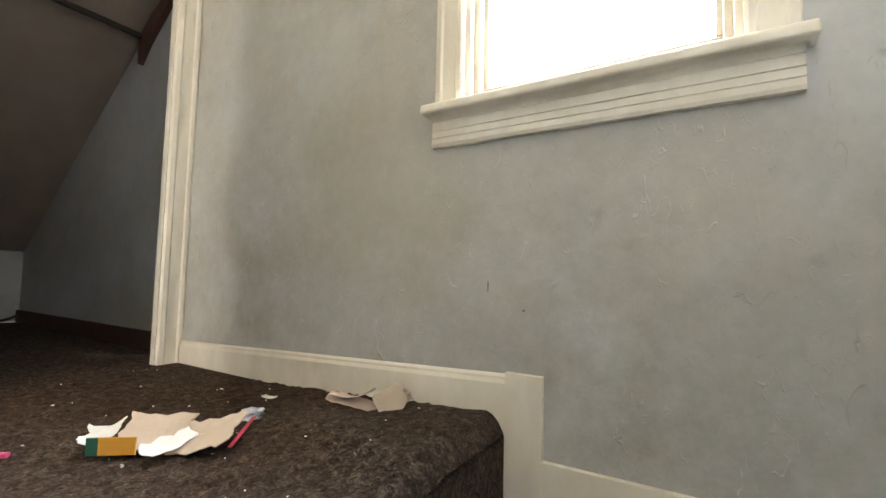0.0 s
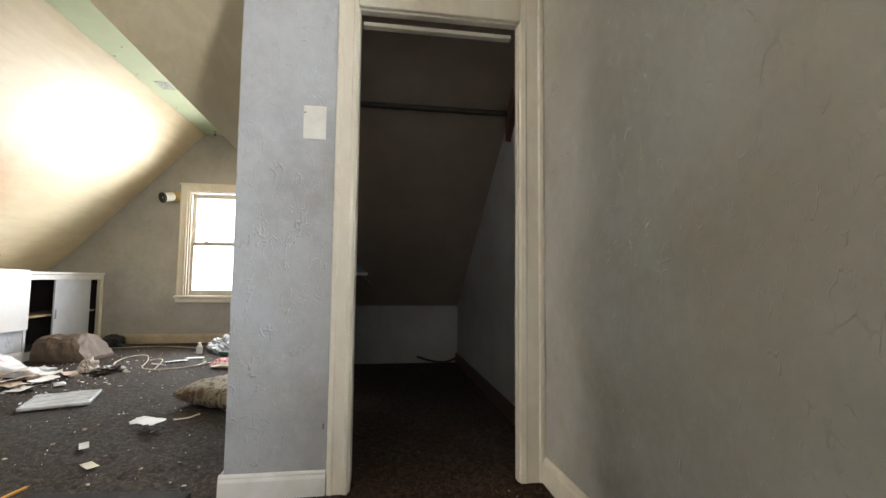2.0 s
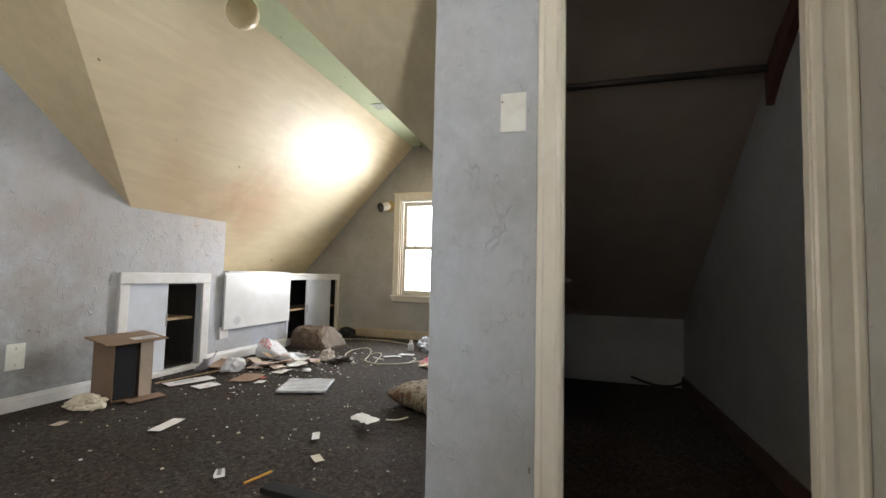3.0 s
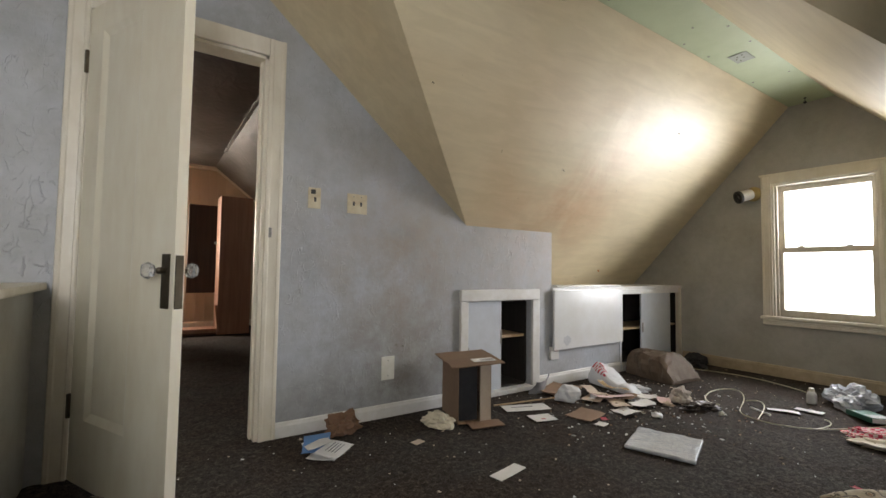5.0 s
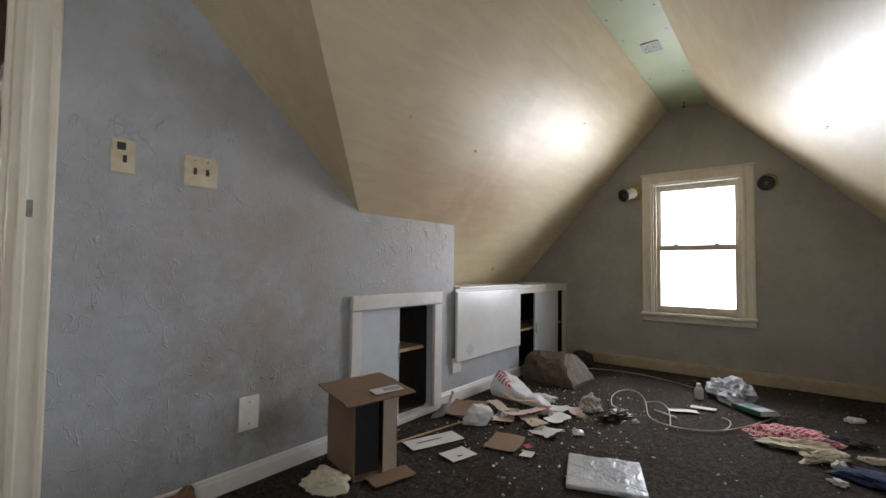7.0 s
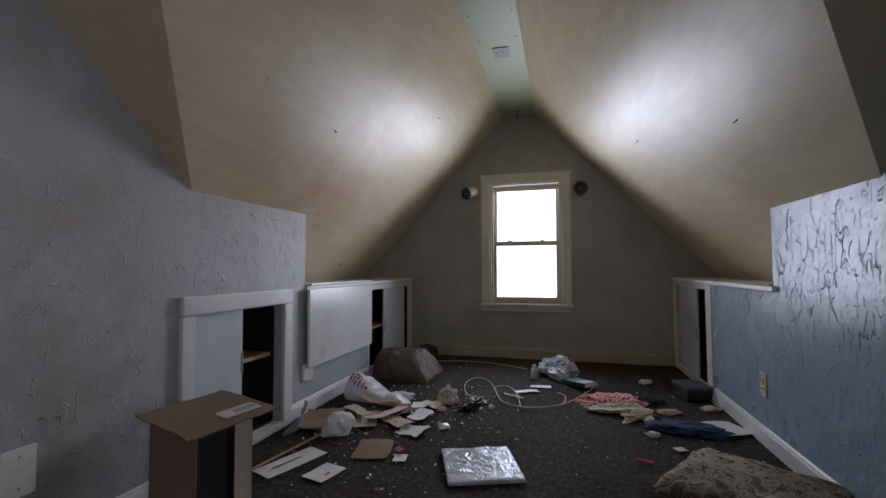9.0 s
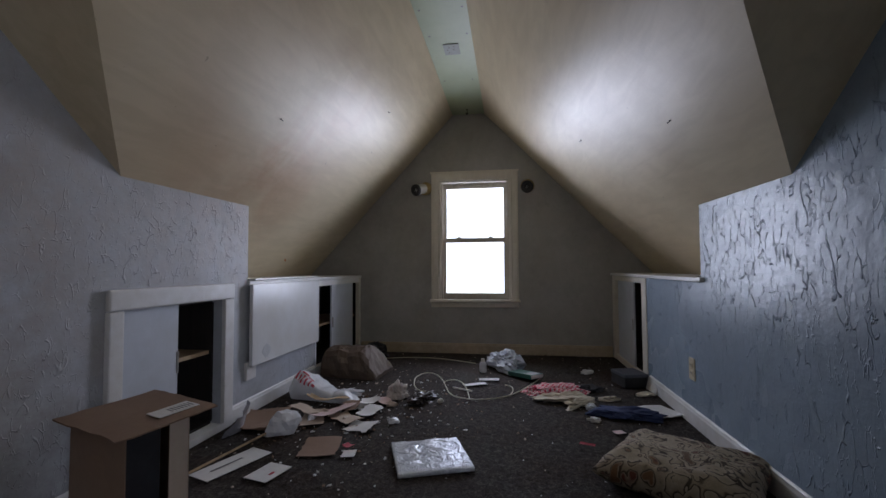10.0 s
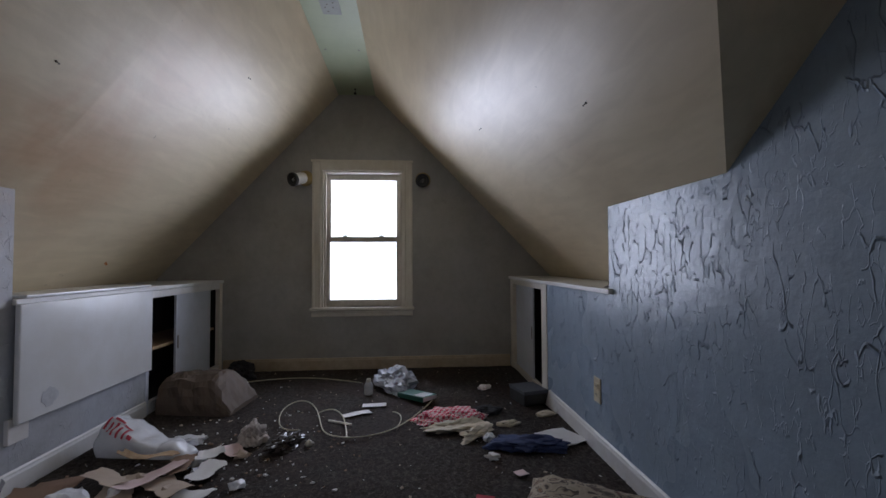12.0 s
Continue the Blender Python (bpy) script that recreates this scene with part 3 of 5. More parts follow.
d = part("sliding_door", bbox(-2.550, -2.207, YL - 0.040, YL - 0.022, 0.034, 0.68, 0.003), M_panel, cup)
part("finger_pull", bbox(-2.252, -2.230, YL - 0.024, YL - 0.018, 0.27, 0.36, 0.003), M_handle, d)
part("edge_pull", bbox(-2.552, -2.540, YL - 0.023, YL - 0.018, 0.36, 0.46, 0.002), M_handle, d)
part("shelf", bbox(-2.816, -2.219, YL - 0.41, YL - 0.06, 0.395, 0.415, 0.002), M_shelf, cup)

# long low cabinet under the eaves beside the door wall
eave = empty("eaves_cabinet", "long low built-in eaves cabinet with sliding doors and a drop panel", "cabinet")
part("front_panel", bbox(-3.955, -3.06, YL - 0.02, YL, 0.0, 0.745, 0.002), M_wall, eave)
part("post", bbox(-3.985, -3.953, YL - 0.03, YL + 0.004, 0.0, 0.745, 0.003), M_panel, eave)
part("post", bbox(XF, -4.968, YL - 0.03, YL + 0.006, 0.0, 0.745, 0.003), M_trim, eave)
part("head_rail", bbox(-4.968, -3.955, YL - 0.03, YL + 0.004, 0.70, 0.745, 0.003), M_trim_white, eave)
part("bottom_rail", bbox(-4.968, -3.985, YL - 0.03, YL + 0.004, 0.0, 0.07, 0.003), M_trim_white, eave)
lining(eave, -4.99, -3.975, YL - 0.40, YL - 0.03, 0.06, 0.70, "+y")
d = part("sliding_door", bbox(-4.833, -4.318, YL - 0.026, YL - 0.01, 0.07, 0.70, 0.003), M_panel, eave)
part("finger_pull", bbox(-4.352, -4.332, YL - 0.012, YL - 0.007, 0.33, 0.42, 0.003), M_handle, d)
part("shelf", bbox(-4.99, -3.975, YL - 0.39, YL - 0.05, 0.36, 0.378, 0.002), M_shelf, eave)
part("top", bbox(XF, -3.06, YL - 0.56, YL + 0.016, 0.748, 0.772, 0.004), M_trim_white, eave, "white painted plank top")
part("loose_lid", bbox(-3.95, -3.09, YL - 0.20, YL + 0.03, 0.774, 0.786, 0.003), M_board, eave)
drop = part("drop_panel", bbox(-3.948, -3.048, YL + 0.02, YL + 0.042, 0.275, 0.752, 0.006, 3), M_board, eave, "white painted hinged drop panel")
part("bracket", bbox(-3.13, -3.035, YL, YL + 0.018, 0.20, 0.30, 0.003), M_trim_white, eave)

bm = bmesh.new()
rim = [bm.verts.new((-3.20 + 0.045 * math.cos(a) * (1 + 0.4 * noise.noise((a * 1.7, 0, 2))), YL + 0.0432, 0.345 + 0.038 * math.sin(a) * (1 + 0.5 * noise.noise((a * 2.3, 4, 1))))) for a in [6.28318 * i / 20 for i in range(20)]]
bm.faces.new(rim)
ext = bmesh.ops.extrude_face_region(bm, geom=bm.faces[:])
bmesh.ops.translate(bm, vec=(0, -0.001, 0), verts=[g for g in ext["geom"] if isinstance(g, bmesh.types.BMVert)])
part("stain", bm, mat("grey_damp_stain", plain((0.40, 0.42, 0.44), (0.62, 0.64, 0.66), 60, 0.1, 0.8), 0.4), drop, "grey stain on the white panel")

# long low cabinet on the other side
eave2 = empty("eaves_cabinet", "low built-in eaves cabinet with a narrow dark gap between sliding doors", "cabinet")
part("post", bbox(-4.11, -4.0, YR - 0.006, YR + 0.03, 0.0, 0.762, 0.003), M_trim, eave2)
part("post", bbox(XF, -4.93, YR - 0.006, YR + 0.03, 0.0, 0.762, 0.003), M_trim, eave2)
part("head_rail", bbox(-4.93, -4.11, YR, YR + 0.03, 0.722, 0.762, 0.003), M_trim, eave2)
part("bottom_rail", bbox(-4.93, -4.11, YR, YR + 0.03, 0.0, 0.05, 0.003), M_trim, eave2)
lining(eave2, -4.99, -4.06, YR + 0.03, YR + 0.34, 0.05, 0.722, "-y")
d = part("sliding_door", bbox(-4.86, -4.365, YR + 0.008, YR + 0.022, 0.05, 0.722, 0.003), M_panel, eave2)
part("finger_pull", bbox(-4.40, -4.38, YR + 0.004, YR + 0.009, 0.34, 0.43, 0.003), M_handle, d)
d = part("sliding_door", bbox(-4.170, -4.105, YR + 0.024, YR + 0.038, 0.05, 0.722, 0.003), M_panel, eave2)
part("finger_pull", bbox(-4.160, -4.148, YR + 0.020, YR + 0.025, 0.34, 0.43, 0.003), M_handle, d)
part("top", bbox(XF, -3.06, YR - 0.022, YR + 0.42, 0.765, 0.788, 0.004), M_trim_white, eave2, "white painted plank top")

part("lifted_edge", bbox(-0.07, 0.07, -0.004, 0.004, 0.0, 0.012, 0.002, 1, pose(-3.12, YR + 0.03, 0.796, 0, -16, 14)), M_dark, eave2, "dark splintered strip lifting off the plank top")

# ---------------------------------------------------------------- door
M_door = mat("yellowed_white_door_paint", plain((0.88, 0.84, 0.71), (0.58, 0.46, 0.29), 16, 0.25, 0.30, (1, 1, 0.35)), 0.30)
M_plate = mat("tarnished_brass", plain((0.16, 0.13, 0.09), (0.06, 0.05, 0.04), 50, 0.3), 0.4, 0.9)


def crystal(nt, b):
    b.inputs["Transmission Weight"].default_value = 0.85
    b.inputs["IOR"].default_value = 1.5
    b.inputs["Base Color"].default_value = (0.95, 0.96, 0.96, 1)


M_crystal = mat("cut_glass", crystal, 0.05)


def knob(parent, x, y, z, s):
    bm = bmesh.new()
    prof = [(0.012, 0.0), (0.012, 0.02), (0.008, 0.026), (0.010, 0.032)]
    ring(bm, prof, 12, (x, y, z), s)
    k = part("knob_shank", bm, M_plate, parent)
    bm = bmesh.new()
    ring(bm, [(0.010, 0.032), (0.024, 0.040), (0.029, 0.052), (0.024, 0.066), (0.012, 0.070), (0.001, 0.071)], 8, (x, y, z), s)
    part("glass_knob", bm, M_crystal, k, "faceted clear glass knob")


def ring(bm, prof, n, at, s):
    """A turned shape about the local y axis."""
    rows = []
    for r, d in prof:
        rows.append([bm.verts.new((at[0] + r * math.cos(6.28318 * i / n), at[1] + s * d, at[2] + r * math.sin(6.28318 * i / n))) for i in range(n)])
    for a, b in zip(rows, rows[1:]):
        for i in range(n):
            bm.faces.new((a[i], b[i], b[(i + 1) % n], a[(i + 1) % n]))
    bm.faces.new(rows[0]), bm.faces.new(rows[-1][::-1])


def panel_door(w, h, t):
    """A leaf, hinge at x = 0, one tall recessed panel on both faces."""
    bm = bmesh.new()
    xs, zs = (0, w * 0.17, w * 0.61, w), (0, 0.26, h - 0.12, h)
    for i in range(3):
        for k in range(3):
            if (i, k) == (1, 1):
                box(bm, xs[1] + 0.03, xs[2] - 0.03, -t / 2 + 0.012, t / 2 - 0.012, zs[1] + 0.03, zs[2] - 0.03)
                for s in (-1, 1):
                    y0, y1 = s * (t / 2 - 0.012), s * t / 2
                    a = [(xs[1], zs[1]), (xs[2], zs[1]), (xs[2], zs[2]), (xs[1], zs[2])]
                    b = [(xs[1] + 0.03, zs[1] + 0.03), (xs[2] - 0.03, zs[1] + 0.03), (xs[2] - 0.03, zs[2] - 0.03), (xs[1] + 0.03, zs[2] - 0.03)]
                    va, vb = [bm.verts.new((x, y1, z)) for x, z in a], [bm.verts.new((x, y0, z)) for x, z in b]
                    for q in range(4):
                        bm.faces.new((va[q], va[(q + 1) % 4], vb[(q + 1) % 4], vb[q]))
                continue
            box(bm, xs[i], xs[i + 1], -t / 2, t / 2, zs[k], zs[k + 1])
    return bm


DOOR_ANGLE = 180 - 63.4
door = empty("door_1", "yellowed white panel door standing open, with glass knobs", "door", pose(DX1 - 0.02, YL + 0.03, 0.012, 0, 0, DOOR_ANGLE), "structure")
leaf = part("leaf", panel_door(0.725, 2.0, 0.036), M_door, door)
part("lock_plate", bbox(0.652, 0.702, 0.018, 0.0215, 0.74, 0.93, 0.003), M_plate, leaf)
part("lock_plate", bbox(0.652, 0.702, -0.0215, -0.018, 0.74, 0.93, 0.003), M_plate, leaf)
part("latch_plate", bbox(0.725, 0.7275, -0.014, 0.014, 0.74, 0.925, 0.002), M_plate, leaf)
knob(leaf, 0.672, 0.0215, 0.872, 1)
knob(leaf, 0.672, -0.0215, 0.872, -1)
for z in (0.25, 1.72):
    part("hinge", bbox(-0.012, 0.004, -0.03, 0.024, z, z + 0.10, 0.003), M_plate, leaf)

# ---------------------------------------------------------------- the room beyond the door
def lumpy_gloss(nt, b):
    v = coords(nt, (1, 0.55, 1))
    lumps = maths(nt, "ADD", tex_noise(nt, v, 9, 3, 0.5, 0.8), maths(nt, "MULTIPLY", tex_noise(nt, v, 27, 3, 0.5, 0.6), 0.35))
    nt.links.new(ramp(nt, tex_noise(nt, v, 2.5, 4), [(0.35, (0.045, 0.040, 0.036)), (0.7, (0.11, 0.10, 0.09))]), b.inputs["Base Color"])
    bump(nt, b, lumps, 0.38, 0.02)


M_foil = mat("dark_glossy_lumpy_ceiling", lumpy_gloss, 0.33)
M_beige = mat("beige_panelling", plain((0.58, 0.50, 0.38), (0.42, 0.34, 0.23), 14, 0.2, 0.5, (1, 1, 0.2)), 0.5)
M_redwood = mat("reddish_wood_veneer", wood_grain((0.40, 0.22, 0.15), (0.29, 0.14, 0.09), (22, 22, 1.2)), 0.42)
M_darkwood = mat("dark_red_wood_veneer", wood_grain((0.14, 0.06, 0.035), (0.085, 0.035, 0.02), (22, 22, 1.2)), 0.4)
YB = -7.30
FX0, FX1, FZ0, FZ1 = -0.24, 0.80, 0.86, 1.96
c3 = structure("floor_carpet_back", carpet_sheet(-2.6, 2.4, YB, YL, 0.035, -0.004, 0.010), M_carpet, "dark dirty carpet in the room beyond the door", "carpet")
c3.data.shade_smooth()
bm = holed((-2.7, FX0, FX1, 2.5), (-0.05, FZ0, FZ1, 2.6), YB, -0.12, "y")
back = structure("wall_back", bm, M_beige, "beige wood-panelled end wall of the room beyond", "wall")
board = mesh_of("panel_board", bbox(0, 0.112, 0, 0.010, 0.09, 2.35, 0.003), M_beige)
lower = mesh_of("panel_board", bbox(0, 0.112, 0, 0.010, 0.09, FZ0 - 0.10, 0.003), M_beige)
for i in range(28):
    x = -2.0 + 0.118 * i
    inside = FX0 - 0.19 < x < FX1 + 0.08
    b = new("panel_board", lower if inside else board)
    b.parent, b.location = back, (x, YB + 0.0, 0)
sash_window("window_3", pose((FX0 + FX1) / 2, YB, 0), FX1 - FX0, FZ0, FZ1, 0.12, 0.08, 0.01, 0.06, "bright window with cream casing in the room beyond")
baseboard("baseboard_back", (-2.6, YB + 0.012), (2.4, YB + 0.012), (0, 1), 0.09, material=M_trim)
bm = bmesh.new()
prism(bm, [(-1.12, 2.40), (2.5, 2.40), (2.5, 2.46), (-1.12, 2.46)], "y", YB, YL - 0.12)
prism(bm, [(-2.7, 1.15), (-1.12, 2.40), (-1.12, 2.46), (-2.7, 1.21)], "y", YB, YL - 0.12)
structure("ceiling_back", bm, M_foil, "dark glossy lumpy ceiling in the room beyond", "ceiling")
bm = bmesh.new()
prism(bm, [(-2.7, 1.15), (-1.16, 2.365), (2.5, 2.365), (2.5, 2.40), (-1.12, 2.40), (-2.7, 1.19)], "y", YB + 0.001, YB + 0.16)
structure("trim_cove", bm, M_trim, "pale cove board where the ceiling meets the panelling", "trim")
bm = bmesh.new()
for i in range(40):
    y = -6.1 + 0.09 * i + random.uniform(-0.02, 0.02)
    box(bm, -1.135 + random.uniform(-0.006, 0.006), -1.105 + random.uniform(-0.006, 0.006), y, y + 0.085, 2.385, 2.402, None)
structure("trim_seam", bm, mat("loose_silver_tape", plain((0.60, 0.60, 0.58), (0.3, 0.29, 0.27), 60, 0.8), 0.3, 0.6), "peeling pale tape along the ceiling crease", "trim")
bm = bmesh.new()
box(bm, -2.8, -2.7, YB - 0.12, YL - 0.50, -0.05, 1.3)
box(bm, -2.8, -2.10, YL - 0.56, YL - 0.50, -0.05, 2.0)
box(bm, -2.16, -2.10, YL - 0.50, YL - 0.121, -0.05, 2.0)
box(bm, 2.5, 2.6, YB - 0.12, YL - 0.12, -0.05, 2.46)
box(bm, XE, 2.6, YL - 0.22, YL - 0.12, -0.05, 2.46)
structure("wall_back_sides", bm, M_beige, "beige side walls of the room beyond", "wall")

ward = empty("wardrobe", "broken reddish wood wardrobe with hanging doors and no back", "wardrobe", pose(-0.66, -6.48, 0, 0, 0, 0))
lean = Matrix(((1, 0, -0.045, 0), (0, 1, 0, 0), (0, 0, 1, 0), (0, 0, 0, 1)))
part("side_unit", bbox(0.44, 0.86, -0.25, 0.12, 0.0, 1.84, 0.006, 2, lean), M_redwood, ward, "tall leaning reddish veneer side")
part("side_unit", bbox(-0.87, -0.47, -0.25, 0.12, 0.0, 1.86, 0.006), M_redwood, ward)
part("hanging_door", bbox(0.08, 0.36, 0.10, 0.122, 0.59, 1.715, 0.004, 2, Matrix(((1, 0, -0.05, 0.05), (0, 1, 0, 0), (0, 0, 1, 0), (0, 0, 0, 1)))), M_darkwood, ward, "dark hanging wardrobe door")
d = part("hanging_door", bbox(-0.43, -0.10, 0.10, 0.122, 0.56, 1.715, 0.004), M_darkwood, ward, "dark hanging wardrobe door")
bm = bmesh.new()
ring(bm, [(0.012, 0.0), (0.02, 0.012), (0.012, 0.02)], 12, (-0.42, 0.122, 1.22), 1)
part("handle", bm, M_trim_white, d, "white porcelain pull")
part("bottom_rail", bbox(-0.47, 0.46, -0.2, 0.10, 0.03, 0.085, 0.004), M_redwood, ward)
part("plinth", bbox(-0.47, 0.46, -0.2, 0.08, 0.0, 0.03, 0.002), M_darkwood, ward)
part("loose_slat", bbox(-0.49, -0.46, 0.125, 0.145, 0.05, 0.40, 0.003, 2, Matrix(((1, 0, 0.12, -0.02), (0, 1, 0, 0), (0, 0, 1, 0), (0, 0, 0, 1)))), M_redwood, ward)

# ---------------------------------------------------------------- fixtures
M_ivory = mat("ivory_plastic", plain((0.72, 0.66, 0.50), (0.45, 0.34, 0.18), 40, 0.15, 0.6), 0.35)
M_white_plastic = mat("white_plastic", plain((0.80, 0.80, 0.76), (0.60, 0.57, 0.48), 40, 0.15, 0.5), 0.35)
M_black = mat("black_plastic", plain((0.02, 0.02, 0.02), (0.05, 0.045, 0.04), 40, 0.3), 0.5)
M_brass = mat("dull_brass", plain((0.55, 0.42, 0.20), (0.30, 0.22, 0.10), 40, 0.2), 0.35, 0.9)


def wall_plate(name, face, x, y, z, w, h, holes, material, label, category):
    """A bevelled cover plate, its front towards face."""
    m = to(face, x, y, z)
    ob = thing(name, bbox(-w / 2, w / 2, 0.0, 0.006, -h / 2, h / 2, 0.003, 2), material, label, category, m=m)
    for kind, px, pz in holes:
        if kind == "toggle":
            t = part("toggle_slot", bbox(px - 0.006, px + 0.006, 0.006, 0.0075, pz - 0.013, pz + 0.013, 0.001), M_black, ob)
            part("toggle", bbox(px - 0.0035, px + 0.0035, 0.006, 0.018, pz - 0.006, pz + 0.003, 0.001), M_black, t)
        elif kind == "hole":
            part("broken_gap", bbox(px - 0.012, px + 0.014, 0.0055, 0.0072, pz - 0.014, pz + 0.012, 0.002), M_black, ob)
        elif kind == "socket":
            s = part("socket", bbox(px - 0.017, px + 0.017, 0.005, 0.009, pz - 0.014, pz + 0.014, 0.004), material, ob)
            for dx in (-0.006, 0.006):
                part("slot", bbox(px + dx - 0.0012, px + dx + 0.0012, 0.0085, 0.0097, pz - 0.005, pz + 0.005, 0), M_black, s)
        else:
            part("screw", bbox(px - 0.003, px + 0.003, 0.0055, 0.0075, pz - 0.003, pz + 0.003, 0.001), M_handle, ob)
    return ob


wall_plate("light_switch", "+y", -1.128, YL, 1.295, 0.072, 0.118, [("hole", 0.006, 0.036), ("toggle", -0.004, -0.008)], M_ivory, "broken ivory light switch plate on the blue-grey wall", "light switch")
wall_plate("light_switch", "+y", -1.385, YL, 1.285, 0.125, 0.118, [("toggle", -0.023, 0.0), ("toggle", 0.023, 0.0), ("screw", -0.023, 0.042), ("screw", 0.023, 0.042)], M_ivory, "yellowed double light switch plate with brown stains", "light switch")
wall_plate("blank_plate", "+y", -1.609, YL, 0.295, 0.088, 0.142, [("screw", 0, 0.045), ("screw", 0, -0.045)], M_white_plastic, "white blank cover plate low on the blue-grey wall", "cover plate")
wall_plate("power_outlet", "-y", -3.235, YR, 0.295, 0.072, 0.118, [("socket", 0, 0.02), ("socket", 0, -0.02)], M_ivory, "ivory double power outlet on the trowelled blue wall", "power outlet")
wall_plate("blank_plate", "+x", XC, 0.456, 1.306, 0.080, 0.124, [("screw", 0.034, 0.035)], M_white_plastic, "ivory cover plate beside the closet casing", "cover plate")


def socket_lamp(x, y, z, yaw, label):
    lamp = empty("wall_lamp", label, "wall lamp", pose(x, y, z, 0, 0, -90) @ Matrix.Scale(1.3, 4), group="lamps beside the gable window")
    bm = bmesh.new()
    ring(bm, [(0.052, 0.0), (0.052, 0.006), (0.044, 0.014), (0.02, 0.02), (0.012, 0.03)], 20, (0, 0, 0), 1)
    part("wall_rose", bm, M_brass, lamp, smooth=False)
    bm = bmesh.new()
    ring(bm, [(0.012, 0.0), (0.034, 0.006), (0.038, 0.02), (0.038, 0.078), (0.043, 0.082), (0.043, 0.096)], 20, (0, 0, 0), 1)
    cup_part = part("socket_cup", bm, M_white_plastic, lamp, m=pose(0, 0.03, 0, -16, 0, yaw))
    bm = bmesh.new()
    ring(bm, [(0.044, 0.086), (0.046, 0.094), (0.044, 0.106), (0.030, 0.106), (0.026, 0.098), (0.012, 0.096)], 20, (0, 0, 0), 1)
    part("socket_ring", bm, M_black, cup_part)
    return lamp


socket_lamp(XF, -1.600, 1.645, -36, "bare white socket wall lamp with black ring and brass rose")
socket_lamp(XF, -0.585, 1.640, -4, "bare socket wall lamp with black ring, no bulb")

# ceiling globe, patch and hook on the ridge board
M_globe = mat("yellowed_opal_glass", plain((0.74, 0.64, 0.42), (0.52, 0.40, 0.22), 10, 0.05, 0.5), 0.2)
globe = empty("ceiling_light", "yellowed glass globe ceiling light with brass fitter, unlit", "ceiling light", pose(-1.92, -1.165, TOP, 90, 0, 0))
bm = bmesh.new()
ring(bm, [(0.06, 0.0), (0.06, 0.012), (0.046, 0.03), (0.046, 0.055)], 24, (0, 0, 0), -1)
part("fitter", bm, M_brass, globe)
bm = bmesh.new()
ring(bm, [(0.040, 0.05)] + [(0.088 * math.sin(a), 0.135 - 0.088 * math.cos(a)) for a in [0.5 + 0.22 * i for i in range(12)]] + [(0.004, 0.2228)], 28, (0, 0, 0), -1)
part("globe", bm, M_globe, globe, smooth=True)
for s in (0.7, 2.8, 4.9):
    part("thumb_screw", bbox(-0.004, 0.004, -0.05, -0.042, 0.044, 0.058, 0.001, 1, Matrix.Rotation(s, 4, "Y")), M_brass, globe)
patch = thing("cover_patch", bbox(-0.075, 0.075, -0.055, 0.055, -0.004, 0.0, 0.0015), mat("grey_patch", plain((0.36, 0.38, 0.32), (0.24, 0.24, 0.2), 30, 0.3), 0.6), "grey cover patch with rusty screws on the ridge board", "cover plate", m=pose(-3.69, -1.155, TOP + 0.001))
for x, y in ((-0.04, -0.02), (0.0, 0.015), (0.03, -0.015), (0.0, -0.03), (0.045, 0.02)):
    part("screw", bbox(x - 0.004, x + 0.004, y - 0.004, y + 0.004, -0.0065, -0.0035, 0.001), M_plate, patch)
hook = empty("ceiling_hook", "small dark screw hook at the ridge by the gable", "hook", pose(-4.88, -1.16, TOP, 90, 0, 0))
bm = bmesh.new()
ring(bm, [(0.010, 0.0), (0.010, 0.004), (0.003, 0.006), (0.003, 0.03), (0.012, 0.034), (0.012, 0.044), (0.003, 0.05)], 10, (0, 0, 0), -1)
part("shank", bm, M_black, hook)
bm = bmesh.new()
for x, y in ((-3.2, -1.29), (-3.2, -1.03), (-3.5, -1.28), (-3.5, -1.03), (-3.05, -1.16), (-2.4, -1.28), (-2.4, -1.04), (-4.2, -1.05), (-4.2, -1.28)):
    box(bm, x - 0.006, x + 0.006, y - 0.006, y + 0.006, TOP - 0.001, TOP + 0.004)
structure("trim_nail_heads", bm, M_handle, "nail heads in the ridge board", "trim")

# closet rod and its board
rod = empty("closet_rod", "dark closet rod on a brown wooden bracket board", "closet rod", pose(-2.0, 0, 1.665))
bm = bmesh.new()
ring(bm, [(0.016, 0.315), (0.016, 1.40)], 14, (0, 0, 0), 1)
part("rod", bm, mat("dark_metal_pipe", plain((0.05, 0.045, 0.04), (0.10, 0.07, 0.05), 40, 0.3), 0.4, 0.6), rod)
M_bracket = mat("stained_red_brown_board", wood_grain((0.14, 0.06, 0.04), (0.07, 0.03, 0.02)), 0.6)
bm = bmesh.new()
prism(bm, [(-0.02, -0.15), (0.07, -0.05), (0.28, 0.12), (0.28, 0.19), (0.10, 0.10), (-0.03, 0.0)], "y", 1.385, 1.414)
part("bracket", bm, M_bracket, rod, "red-brown stained bracket board")
bm = bmesh.new()
prism(bm, [(-0.02, -0.15), (0.07, -0.05), (0.28, 0.12), (0.28, 0.19), (0.10, 0.10), (-0.03, 0.0)], "y", 0.316, 0.336)
part("bracket", bm, M_bracket, rod, "red-brown stained bracket board")


